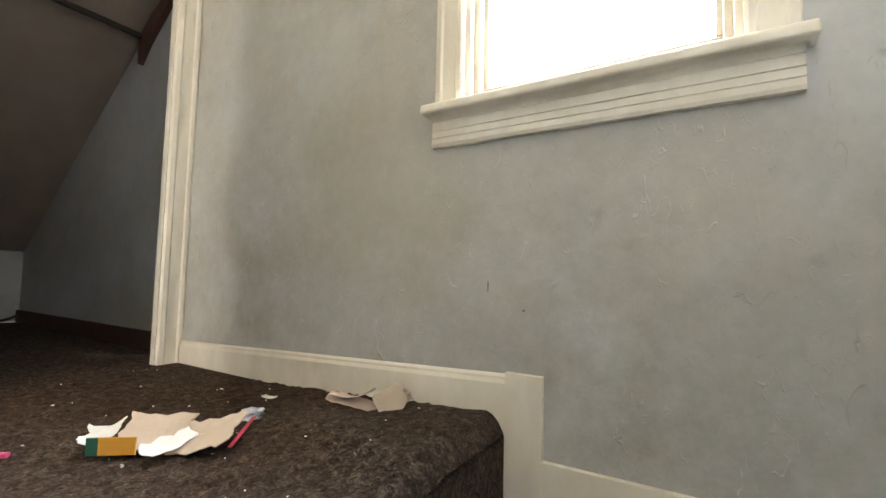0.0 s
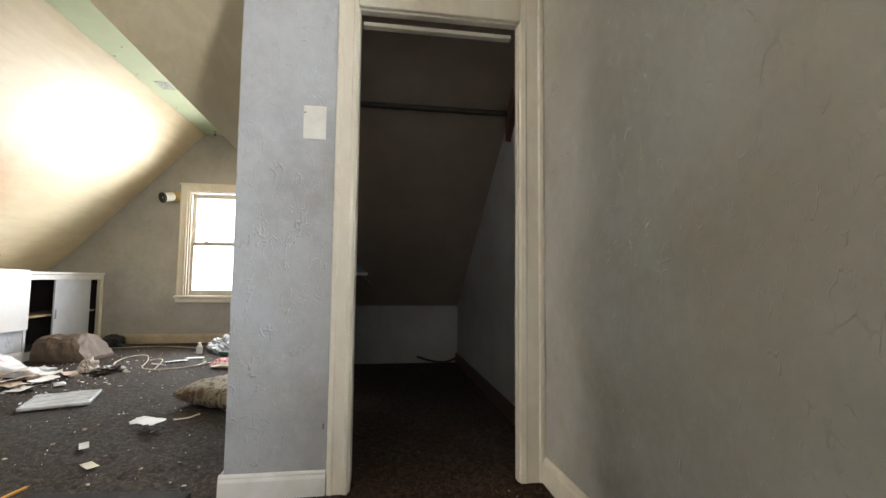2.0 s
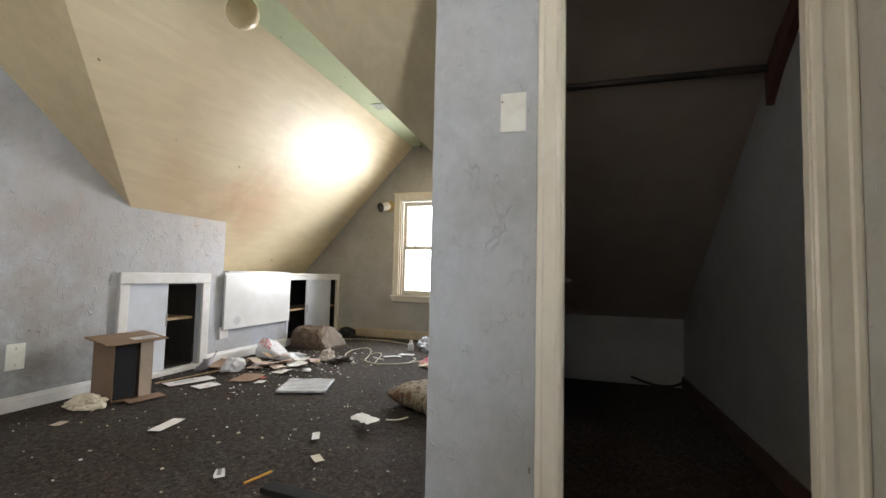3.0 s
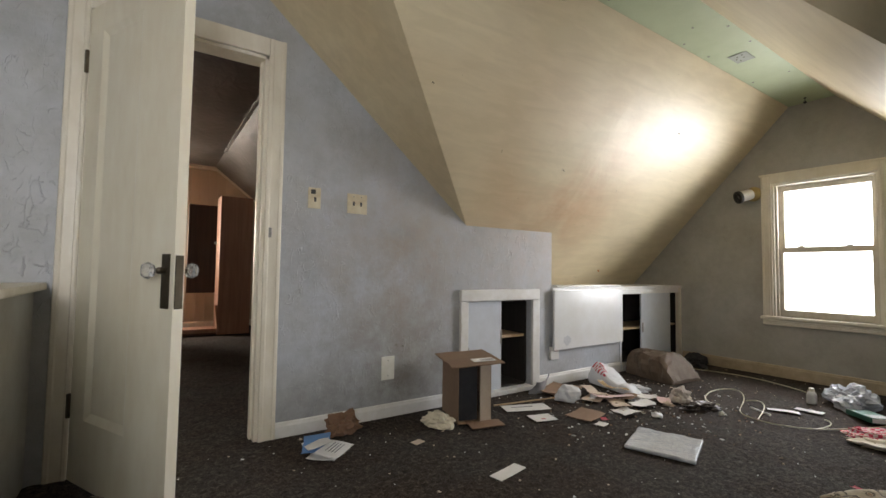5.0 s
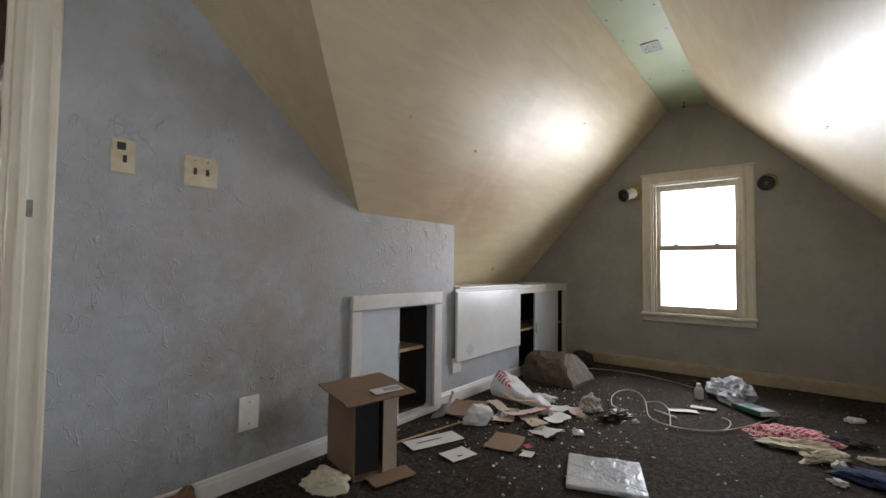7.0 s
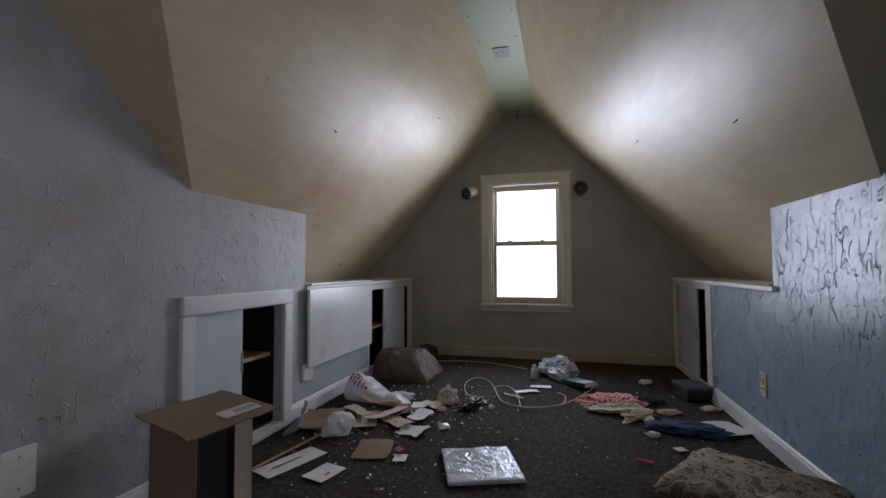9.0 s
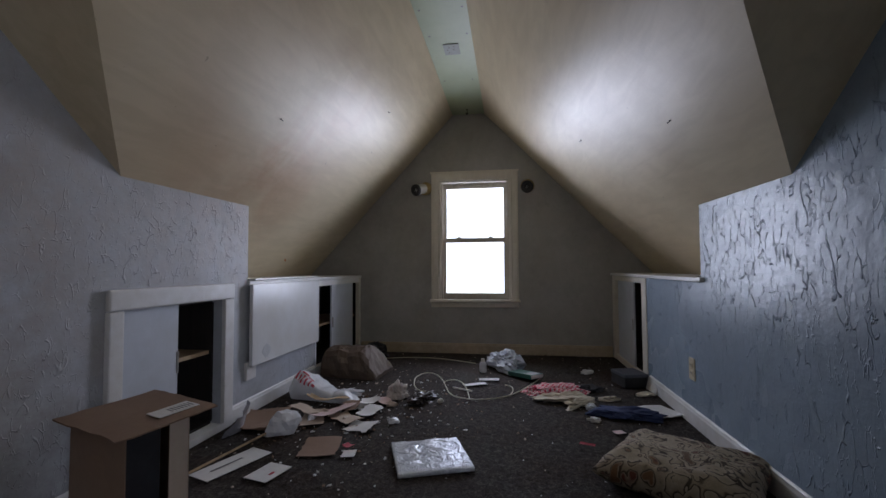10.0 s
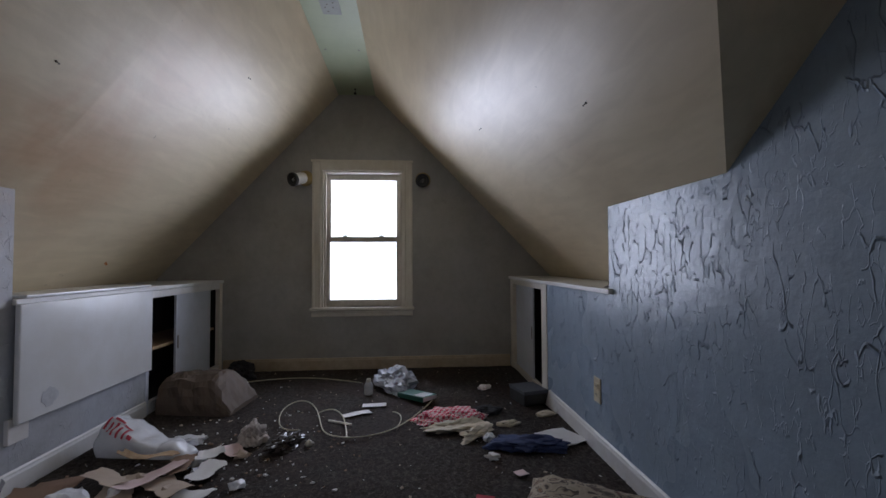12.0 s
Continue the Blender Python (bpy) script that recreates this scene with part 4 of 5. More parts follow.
def wire(name, pts, radius, material, label, category):
    cu = bpy.data.curves.new(name, "CURVE")
    cu.dimensions, cu.bevel_depth, cu.bevel_resolution = "3D", radius, 2
    sp = cu.splines.new("NURBS")
    sp.points.add(len(pts) - 1)
    for p, c in zip(sp.points, pts):
        p.co = (*c, 1)
    sp.use_endpoint_u, sp.order_u = True, 4
    cu.materials.append(material)
    tmp = bpy.data.objects.new(name, cu)
    me = bpy.data.meshes.new_from_object(tmp)
    bpy.data.objects.remove(tmp)
    me.name = name
    return tagged(new(name, me), label, category)


wire("cable_scrap", [(-3.60, 1.05, 0.06), (-3.56, 1.15, 0.03), (-3.54, 1.25, 0.012), (-3.55, 1.34, 0.02), (-3.58, 1.40, 0.05)], 0.010, M_black, "short dark cable end lying in the closet", "cable")

# nails left in the slopes, marks on the walls
def stud(x, y, z, tilt, size=0.0045):
    bm = bmesh.new()
    ring(bm, [(size, 0.0), (size, 0.003), (size * 0.35, 0.005), (size * 0.35, 0.012), (size * 0.8, 0.013), (size * 0.7, 0.016)], 8, (0, 0, 0), 1)
    return thing("nail", bm, M_plate, "bent dark nail stuck in the cream ceiling slope", "nail", m=pose(x, y, z, tilt, 0, 0), group="nails in the slopes")


for x in (-3.80, -2.80, -1.56):
    y = {-3.80: -1.648, -2.80: -1.947, -1.56: -1.74}[x]
    stud(x, y, left_z(x, y), -40)
stud(-2.63, -0.096, right_z(0, -0.096), 225)
stud(-3.6, -0.30, right_z(0, -0.30), 225, 0.004)


def mark(name, x, y, z, w, h, face, material, label):
    return thing(name, bbox(-w, w, 0.0, 0.0012, -h, h, 0.0005, 1), material, label, "mark", "structure", m=to(face, x, y, z))


M_mark = mat("dark_scuff", plain((0.22, 0.19, 0.16), (0.12, 0.10, 0.08), 60, 0.3), 0.8)
mark("trim_scuff", 0.138, YW, 0.366, 0.0018, 0.014, "-y", M_mark, "dark scuff on the stair wall")
mark("trim_scuff", 0.237, YW, 0.307, 0.0035, 0.003, "-y", M_mark, "dark chip in the stair wall")
mark("trim_scuff", -1.664, YL, 0.431, 0.006, 0.004, "+y", M_mark, "dark chip in the door wall")
mark("trim_scuff", -1.711, YL, 0.420, 0.007, 0.005, "+y", M_mark, "dark chip in the door wall")
mark("trim_scuff", XC, 0.516, 0.228, 0.003, 0.009, "+x", M_mark, "dark scuff beside the closet casing")
ym = left_y(-4.09, 0.915)
thing("crayon_mark", bbox(-0.022, 0.022, -0.007, 0.007, -0.0012, 0.0, 0.0005, 1), mat("orange_crayon", plain((0.62, 0.22, 0.05), (0.45, 0.14, 0.03), 60, 0.2), 0.7), "small orange crayon smear on the cream slope", "mark", "structure", m=pose(-4.09, ym, left_z(-4.09, ym), 48.6, 0, 0) @ Matrix.Rotation(0.5, 4, "Z"))
part("strike_plate", bbox(-0.902, -0.878, YL + 0.0125, YL + 0.0150, 1.06, 1.112, 0.001), M_handle, door_frame, "small worn strike plate")

# ---------------------------------------------------------------- litter
def paper_mat(name, base, dark, rough=0.7):
    return mat(name, plain(base, dark, 30, 0.3, 0.5), rough)


M_paper = paper_mat("white_paper", (0.80, 0.80, 0.80), (0.60, 0.58, 0.55))
M_kraft = paper_mat("brown_kraft_card", (0.27, 0.17, 0.11), (0.19, 0.115, 0.075))
M_kraft_dark = paper_mat("dark_brown_paper", (0.22, 0.12, 0.07), (0.13, 0.07, 0.04))
M_cream_rag = paper_mat("cream_crumpled_paper", (0.70, 0.64, 0.52), (0.50, 0.42, 0.30))
M_tan = paper_mat("tan_paper", (0.56, 0.46, 0.37), (0.40, 0.31, 0.24))
M_pinkish = paper_mat("pale_pink_paper", (0.74, 0.60, 0.58), (0.6, 0.4, 0.4))
M_redprint = paper_mat("red_print", (0.55, 0.06, 0.10), (0.4, 0.03, 0.05), 0.5)
M_blueprint = paper_mat("blue_print", (0.12, 0.28, 0.55), (0.08, 0.18, 0.4), 0.5)
M_greyprint = paper_mat("grey_print", (0.25, 0.25, 0.27), (0.15, 0.15, 0.16), 0.6)
M_orange = paper_mat("orange_print", (0.75, 0.36, 0.05), (0.6, 0.25, 0.03), 0.5)
M_greenish = paper_mat("green_card", (0.02, 0.14, 0.11), (0.012, 0.09, 0.07), 0.4)
M_navy = paper_mat("navy_cloth", (0.03, 0.05, 0.14), (0.015, 0.02, 0.06), 0.85)
M_blackcloth = paper_mat("black_cloth", (0.02, 0.02, 0.024), (0.04, 0.04, 0.045), 0.9)
M_clothgrey = paper_mat("pale_grey_cloth", (0.52, 0.47, 0.43), (0.36, 0.31, 0.27), 0.85)
M_film = mat("crinkled_white_film", plain((0.80, 0.82, 0.86), (0.62, 0.64, 0.70), 25, 0.5, 0.5), 0.25)
M_clear = mat("clear_film", plain((0.62, 0.66, 0.74), (0.30, 0.34, 0.42), 22, 0.6, 0.6), 0.12)


def foil_look(nt, b):
    v = coords(nt)
    n = tex_noise(nt, v, 19, 3, 0.55, 1.5)
    nt.links.new(ramp(nt, n, [(0.3, (0.62, 0.66, 0.73)), (0.7, (0.80, 0.84, 0.90))]), b.inputs["Base Color"])
    bump(nt, b, n, 0.85, 0.012)


M_foilwrap = mat("silver_film", foil_look, 0.16, 0.35)


def check_look(nt, b):
    v = coords(nt, (55, 55, 55))
    ch = nt.nodes.new("ShaderNodeTexChecker")
    ch.inputs["Scale"].default_value = 1.0
    ch.inputs["Color1"].default_value, ch.inputs["Color2"].default_value = (0.62, 0.06, 0.12, 1), (0.72, 0.56, 0.56, 1)
    nt.links.new(v, ch.inputs["Vector"])
    nt.links.new(ch.outputs["Color"], b.inputs["Base Color"])
    bump(nt, b, tex_noise(nt, coords(nt), 40, 4), 0.5, 0.006)


M_check = mat("red_checked_cloth", check_look, 0.85)


def tapestry(nt, b):
    v = coords(nt, (1, 1, 0.6))
    warp = nt.nodes.new("ShaderNodeTexNoise")
    warp.inputs["Scale"].default_value = 9.0
    nt.links.new(v, warp.inputs["Vector"])
    add = nt.nodes.new("ShaderNodeMix")
    add.data_type, add.blend_type = "RGBA", "LINEAR_LIGHT"
    add.inputs[0].default_value = 0.14
    nt.links.new(v, add.inputs[6])
    nt.links.new(warp.outputs["Color"], add.inputs[7])
    vo = nt.nodes.new("ShaderNodeTexVoronoi")
    vo.inputs["Scale"].default_value = 12.0
    nt.links.new(add.outputs[2], vo.inputs["Vector"])
    scroll = ramp(nt, maths(nt, "FRACT", maths(nt, "MULTIPLY", vo.outputs["Distance"], 3.2)), [(0.0, (0.06, 0.05, 0.04)), (0.14, (0.08, 0.06, 0.045)), (0.30, (0.34, 0.28, 0.20)), (1.0, (0.44, 0.37, 0.28))])
    bloom = ramp(nt, vo.outputs["Distance"], [(0.24, (1, 1, 1)), (0.34, (0, 0, 0))])
    tone = nt.nodes.new("ShaderNodeSeparateColor")
    nt.links.new(vo.outputs["Color"], tone.inputs["Color"])
    petals = ramp(nt, tone.outputs["Red"], [(0.0, (0.16, 0.055, 0.04)), (0.45, (0.09, 0.075, 0.055)), (0.75, (0.20, 0.11, 0.06))])
    col = mix(nt, bloom, scroll, petals)
    weave = tex_noise(nt, v, 180, 2)
    nt.links.new(mix(nt, 0.3, col, ramp(nt, weave, [(0.3, (0.4, 0.4, 0.4)), (0.7, (1, 1, 1))]), "MULTIPLY"), b.inputs["Base Color"])
    bump(nt, b, weave, 0.5, 0.004)


M_tapestry = mat("floral_tapestry", tapestry, 0.9)


def crumple(rx, ry, rz, seed, rough=0.45, freq=3.0, sub=4, flat=True):
    """A crumpled lump that sits on z = 0."""
    bm = bmesh.new()
    bmesh.ops.create_icosphere(bm, subdivisions=sub, radius=1.0)
    for v in bm.verts:
        d = v.co.normalized()
        k = 1 + rough * (0.8 * noise.noise(d * freq * 0.6 + Vector((seed, 0, 0))) + 0.45 * abs(noise.noise(d * freq * 1.5 + Vector((0, seed, 0)))) + 0.14 * noise.noise(d * freq * 4 + Vector((0, 0, seed))) - 0.15)
        near_two = noise.voronoi(d * freq * 0.9 + Vector((seed, seed, 0)))[0]
        k += rough * 0.55 * (near_two[1] - near_two[0] - 0.3)
        v.co = Vector((d.x * rx * k, d.y * ry * k, max(-0.25, d.z) * rz * k))
    low = min(v.co.z for v in bm.verts)
    for v in bm.verts:
        v.co.z = v.co.z - low if v.co.z - low > 0.002 else 0.0
    return bm


def leaflet(w, h, curl=0.01, seed=0.0, t=0.0014, torn=0.0, n=8):
    """A sheet with slight curl and thickness, centred, lying on z = 0."""
    bm = bmesh.new()
    rows = []
    for layer in (0, 1):
        rows.append([])
        for i in range(n + 1):
            r = []
            for j in range(n + 1):
                x, y = (i / n - 0.5) * w, (j / n - 0.5) * h
                edge = max(abs(i / n - 0.5), abs(j / n - 0.5)) > 0.49
                if edge and torn:
                    x += torn * noise.noise((x * 40, y * 40, seed))
                    y += torn * noise.noise((x * 40, y * 40, seed + 5))
                z = curl * (0.5 + noise.noise((x * 6 + seed, y * 6, seed))) + curl * 2.2 * (x / w) ** 2 * (1 if seed % 2 < 1 else 0.3)
                r.append(bm.verts.new((x, y, max(0.0, z) + 0.003 + layer * t)))
            rows[layer].append(r)
    a, b = rows
    for i in range(n):
        for j in range(n):
            bm.faces.new((a[i][j], a[i][j + 1], a[i + 1][j + 1], a[i + 1][j]))
            bm.faces.new((b[i][j], b[i + 1][j], b[i + 1][j + 1], b[i][j + 1]))
    for k in range(n):
        for p, q in (((k, 0), (k + 1, 0)), ((k + 1, n), (k, n)), ((0, k + 1), (0, k)), ((n, k), (n, k + 1))):
            bm.faces.new((a[p[0]][p[1]], a[q[0]][q[1]], b[q[0]][q[1]], b[p[0]][p[1]]))
    return bm


def lay(name, bm, material, label, category, x, y, rot=0.0, z=0.0, tilt=0.0, smooth=False, group=""):
    return thing(name, bm, material, label, category, m=pose(x, y, z, tilt, 0, rot), smooth=smooth, group=group)


# cardboard carton standing by the small cupboard, open to the room
carton = empty("cardboard_box", "brown cardboard box standing on end with open flaps", "box", pose(-2.035, -2.055, 0.002, 0, 0, -16))
w, dp, h, t = 0.105, 0.15, 0.350, 0.005
part("side", bbox(w - t, w, -dp, dp, 0, h, 0.001, 1), M_kraft, carton)
part("side", bbox(-w, -w + t, -dp, dp, 0, h, 0.001, 1), M_kraft, carton)
# The back is darker brown to paint in the shade inside the box.
part("back", bbox(-w, w, -dp, -dp + t, 0, h, 0.001, 1), M_kraft_dark, carton)
# Added black sheet behind the opening, standing in for the shade there.
part("shade_panel", bbox(-0.034, w - t - 0.001, dp - 0.05, dp - 0.046, t, h - 0.002, 0.001, 1), M_blackcloth, carton)
part("base", bbox(-w, w, -dp, dp, 0, t, 0.001, 1), M_kraft, carton)
part("front_flap", bbox(-w, -0.035, dp - t, dp, 0.0, h, 0.001, 1), M_tan, carton)
bm = leaflet(0.33, 0.34, 0.004, 3.0, 0.005, 0.012, 8)
top = part("top_flap", bm, M_kraft, carton, m=pose(0.0, 0.045, h + 0.001, -3, 2, 0))
part("label", bbox(-0.13, 0.01, 0.05, 0.12, 0.014, 0.0165, 0.0005, 1), M_paper, top, "white shipping label")
for i in range(7):
    part("print_bar", bbox(-0.12 + 0.012 * i, -0.114 + 0.012 * i, 0.07, 0.105, 0.0166, 0.0172, 0), M_greyprint, top)
part("bottom_flap", leaflet(0.20, 0.10, 0.006, 1.3, 0.005, 0.006, 6), M_kraft, carton, m=pose(-0.05, dp + 0.05, 0.0))

# silver film parcel
bm = bbox(-0.165, 0.165, -0.16, 0.16, 0.0, 0.020, 0.006, 2)
bmesh.ops.subdivide_edges(bm, edges=[e for e in bm.edges if e.calc_length() > 0.1], cuts=14, use_grid_fill=True)
for v in bm.verts:
    if v.co.z > 0.004:
        v.co.z += 0.006 * noise.noise(v.co * 16) + 0.003 * noise.noise(v.co * 45)
lay("film_parcel", bm, M_foilwrap, "flat square parcel wrapped in crinkled silver film", "parcel", -2.636, -1.129, 20, 0.002, smooth=True)

# cushion
bm = bmesh.new()
n = 26
for s in (1, -1):
    g = [[None] * (n + 1) for _ in range(n + 1)]
    for i in range(n + 1):
        for j in range(n + 1):
            u, v = i / n * 2 - 1, j / n * 2 - 1
            f = (max(0.0, (1 - u ** 4) * (1 - v ** 4))) ** 0.55
            pin = 1 - 0.10 * (1 - u * u) * abs(v) ** 3 - 0.0 * u
            pin2 = 1 - 0.10 * (1 - v * v) * abs(u) ** 3
            x, y = u * 0.245 * pin2, v * 0.285 * pin
            z = s * 0.075 * f * (1 + 0.25 * noise.noise((u * 2.0, v * 2.0, 3.3))) + 0.010 * noise.noise((u * 5, v * 5, 1))
            g[i][j] = bm.verts.new((x, y, max(0.0, z + 0.060)))
    for i in range(n):
        for j in range(n):
            bm.faces.new((g[i][j], g[i + 1][j], g[i + 1][j + 1], g[i][j + 1]))
bmesh.ops.remove_doubles(bm, verts=bm.verts[:], dist=0.0008)
lay("cushion", bm, M_tapestry, "limp floral tapestry cushion on the carpet by the blue wall", "cushion", -2.54, -0.11, -32, 0.0, smooth=True)

# heap along the eaves cabinet
def loft(sections, sides, seed, crease, u0=0.0, u1=1.0, a0=0.0, a1=1.0, grow=1.0, steps=28):
    """A limp body lofted along x. Each section: place along x, half width, height and sideways shift."""
    def at(u, a):
        k = 0
        while k < len(sections) - 2 and sections[k + 1][0] < u:
            k += 1
        p, q = sections[k], sections[k + 1]
        f = min(1.0, max(0.0, (u - p[0]) / (q[0] - p[0])))
        w, h, dy = (p[i] + (q[i] - p[i]) * f for i in (1, 2, 3))
        ang = math.pi * (1.04 - 1.08 * a)
        cy, cz = math.cos(ang), math.sin(ang)
        flat = max(abs(cy), abs(cz)) ** 0.45
        c = Vector((u * sections[-1][4], dy - w * cy / flat, max(0.0, h * cz / flat)))
        cells = noise.voronoi(c * 9.0 + Vector((seed, 0, 0)))[0]
        push = crease * (cells[1] - cells[0] - 0.12) + crease * 0.5 * noise.noise(c * 14 + Vector((0, seed, 0)))
        n = Vector((0, -cy, max(cz, 0.1))).normalized()
        c += n * push * min(1.0, c.z * 30) * grow
        c += n * (grow - 1.0)
        c.z = max(0.0, c.z)
        return c
    bm = bmesh.new()
    grid = [[bm.verts.new(at(u0 + (u1 - u0) * i / steps, a0 + (a1 - a0) * j / sides)) for j in range(sides + 1)] for i in range(steps + 1)]
    for i in range(steps):
        for j in range(sides):
            bm.faces.new((grid[i][j], grid[i + 1][j], grid[i + 1][j + 1], grid[i][j + 1]))
    if (u0, u1, a0, a1) == (0.0, 1.0, 0.0, 1.0):
        bm.faces.new(grid[0]), bm.faces.new(grid[-1][::-1])
        for i in range(steps):
            bm.faces.new((grid[i][0], grid[i][-1], grid[i + 1][-1], grid[i + 1][0]))
    return bm


bag = empty("paper_bag", "large dark brown paper bag slumped on its side", "bag", pose(-4.17, -2.27, 0, 0, 0, 84))
shape = [(0.0, 0.13, 0.13, 0.02, 0.52), (0.10, 0.19, 0.20, 0.0, 0.52), (0.45, 0.21, 0.205, 0.0, 0.52), (0.72, 0.20, 0.22, -0.01, 0.52), (0.86, 0.21, 0.14, -0.02, 0.52), (1.0, 0.19, 0.025, -0.02, 0.52)]
part("body", loft(shape, 16, 4.0, 0.034, steps=20), paper_mat("brown_bag_paper", (0.115, 0.078, 0.052), (0.062, 0.040, 0.027), 0.72), bag)
lay("dark_rag", crumple(0.17, 0.11, 0.09, 9.1, 0.5, 2.2), M_blackcloth, "black rag in the corner by the gable wall", "rag", -4.84, -2.06, 30)
pb = empty("plastic_bag", "white plastic carrier bag with red print, half flattened", "bag", pose(-3.49, -2.20, 0.0, 0, 0, 80))
shape = [(0.0, 0.06, 0.10, 0.0, 0.48), (0.08, 0.10, 0.155, 0.0, 0.48), (0.26, 0.10, 0.135, 0.0, 0.48), (0.48, 0.085, 0.075, -0.01, 0.48), (0.68, 0.075, 0.05, -0.02, 0.48), (0.84, 0.06, 0.055, -0.03, 0.48), (1.0, 0.045, 0.012, -0.04, 0.48)]
part("body", loft(shape, 22, 2.6, 0.030, steps=44), M_film, pb, smooth=True)
for k, (u, a, lu, la) in enumerate(((0.10, 0.22, 0.022, 0.16), (0.15, 0.20, 0.022, 0.12), (0.15, 0.36, 0.10, 0.035), (0.20, 0.18, 0.022, 0.16), (0.26, 0.17, 0.022, 0.13), (0.26, 0.33, 0.09, 0.035), (0.32, 0.18, 0.022, 0.14), (0.37, 0.20, 0.04, 0.05))):
    part("print", loft(shape, 4, 2.6, 0.030, u, u + lu, 0.94 - a - la, 0.94 - a, 1.003, 6), M_redprint, pb, "red printed bar" if k == 0 else "")
part("handle_loop", crumple(0.035, 0.10, 0.035, 2.2, 0.5, 3), M_film, pb, m=pose(0.36, 0.07, 0.0, 0, 0, -62))
lay("plastic_bag", crumple(0.105, 0.085, 0.085, 1.7, 0.38, 1.7, 3), M_film, "small crumpled grey-white plastic bag", "bag", -2.87, -1.95, 20)
fb = empty("wrapped_carton", "brown carton half wrapped in crumpled grey film by the cupboard", "carton", pose(-2.90, -2.18, 0.0, 0, 0, 12))
part("card", leaflet(0.24, 0.16, 0.012, 2.9, 0.006, 0.010), M_kraft, fb, m=pose(-0.02, 0.05, 0.004, -6, 4, 0))
part("film", leaflet(0.20, 0.17, 0.035, 8.3, 0.0015, 0.02, 12), mat("grey_film", plain((0.50, 0.50, 0.54), (0.28, 0.27, 0.28), 20, 0.7, 0.6), 0.25), fb, "crumpled grey plastic film", m=pose(0.07, 0.01, 0.02, 62, 8, 4))
lay("flattened_carton", leaflet(0.34, 0.16, 0.012, 2.4, 0.004, 0.012), M_kraft, "flattened brown carton on the carpet", "carton", -2.98, -2.10, 14)
for i, (x, y, r, w, h, m_, zz) in enumerate(((-3.02, -1.86, 20, 0.22, 0.12, M_tan, 0.0), (-3.12, -1.78, -30, 0.26, 0.10, M_pinkish, 0.012), (-3.05, -1.68, 50, 0.20, 0.11, M_tan, 0.006),
                                             (-3.22, -1.72, 5, 0.18, 0.10, M_kraft, 0.0), (-2.95, -1.55, 70, 0.16, 0.13, M_paper, 0.0), (-3.16, -1.58, -15, 0.17, 0.09, M_paper, 0.01),
                                             (-3.28, -1.88, 75, 0.30, 0.05, M_shelf, 0.03), (-3.10, -1.95, 60, 0.20, 0.09, M_tan, 0.02), (-3.38, -1.55, 40, 0.14, 0.09, M_pinkish, 0.0), (-3.30, -1.62, 120, 0.12, 0.08, M_paper, 0.015))):
    lay("torn_paper", leaflet(w, h, 0.022, 0.7 + i * 1.3, 0.0018, 0.02), m_, "torn creased paper scrap in the heap", "paper scrap", x, y, r, zz, group="heap of torn paper")
for i in range(9):
    lay("crumpled_scrap", crumple(0.035, 0.028, 0.022, 20.5 + i, 0.7, 2.5, 2), (M_paper, M_tan, M_film)[i % 3], "small crumpled scrap beside the paper heap", "paper scrap", -3.0 - 0.08 * (i % 4) - random.random() * 0.1, -1.85 + 0.05 * i + random.uniform(-0.05, 0.05), 40 * i, group="heap of torn paper")
en = lay("envelope", leaflet(0.31, 0.125, 0.004, 1.0, 0.002), M_paper, "long white envelope with a dark line", "envelope", -2.46, -1.965, -20)
part("ink_line", bbox(-0.05, 0.10, -0.004, 0.004, 0.010, 0.0116, 0), M_greyprint, en)
cd = lay("card", leaflet(0.15, 0.115, 0.003, 3.0, 0.002), M_paper, "white card lying flat on the carpet", "card", -2.405, -1.765, -14)
part("mark", bbox(-0.005, 0.02, 0.02, 0.03, 0.008, 0.0095, 0), M_redprint, cd)
lay("stick", bbox(-0.28, 0.28, -0.005, 0.005, 0.012, 0.020, 0.002), M_shelf, "thin pale wooden stick across the litter", "stick", -2.56, -2.03, -10, 0.0)
bc = lay("brown_card", leaflet(0.21, 0.17, 0.008, 5.0, 0.003, 0.008), M_kraft, "torn brown card with a red and white corner", "card", -2.68, -1.66, 12)
lay("label_scrap", leaflet(0.07, 0.06, 0.004, 2.0), M_paper, "small white label scrap", "paper scrap", -2.62, -1.50, 10)
lay("label_scrap", leaflet(0.05, 0.035, 0.01, 4.0), M_redprint, "small red label scrap", "paper scrap", -2.685, -1.525, 60, 0.006)
lay("crumpled_cloth", crumple(0.085, 0.07, 0.075, 12.3, 0.5, 2.2), M_clothgrey, "pale grey crumpled cloth on the carpet", "cloth", -3.50, -1.50, 10)
lay("dark_glove", crumple(0.11, 0.055, 0.045, 13.9, 0.75, 2.6), mat("dark_brown_leather", plain((0.035, 0.024, 0.018), (0.015, 0.01, 0.008), 30, 0.4), 0.32), "dark brown crumpled leather piece", "rag", -3.42, -1.32, -25)
lay("spool", crumple(0.018, 0.018, 0.02, 3.9, 0.2), M_white_plastic, "small white plastic knob", "knob", -3.44, -1.21, 0)
lay("pen", bbox(-0.08, 0.08, -0.005, 0.005, 0.004, 0.014, 0.003), M_white_plastic, "white plastic pen among the cable loops", "pen", -3.72, -1.10, 62)

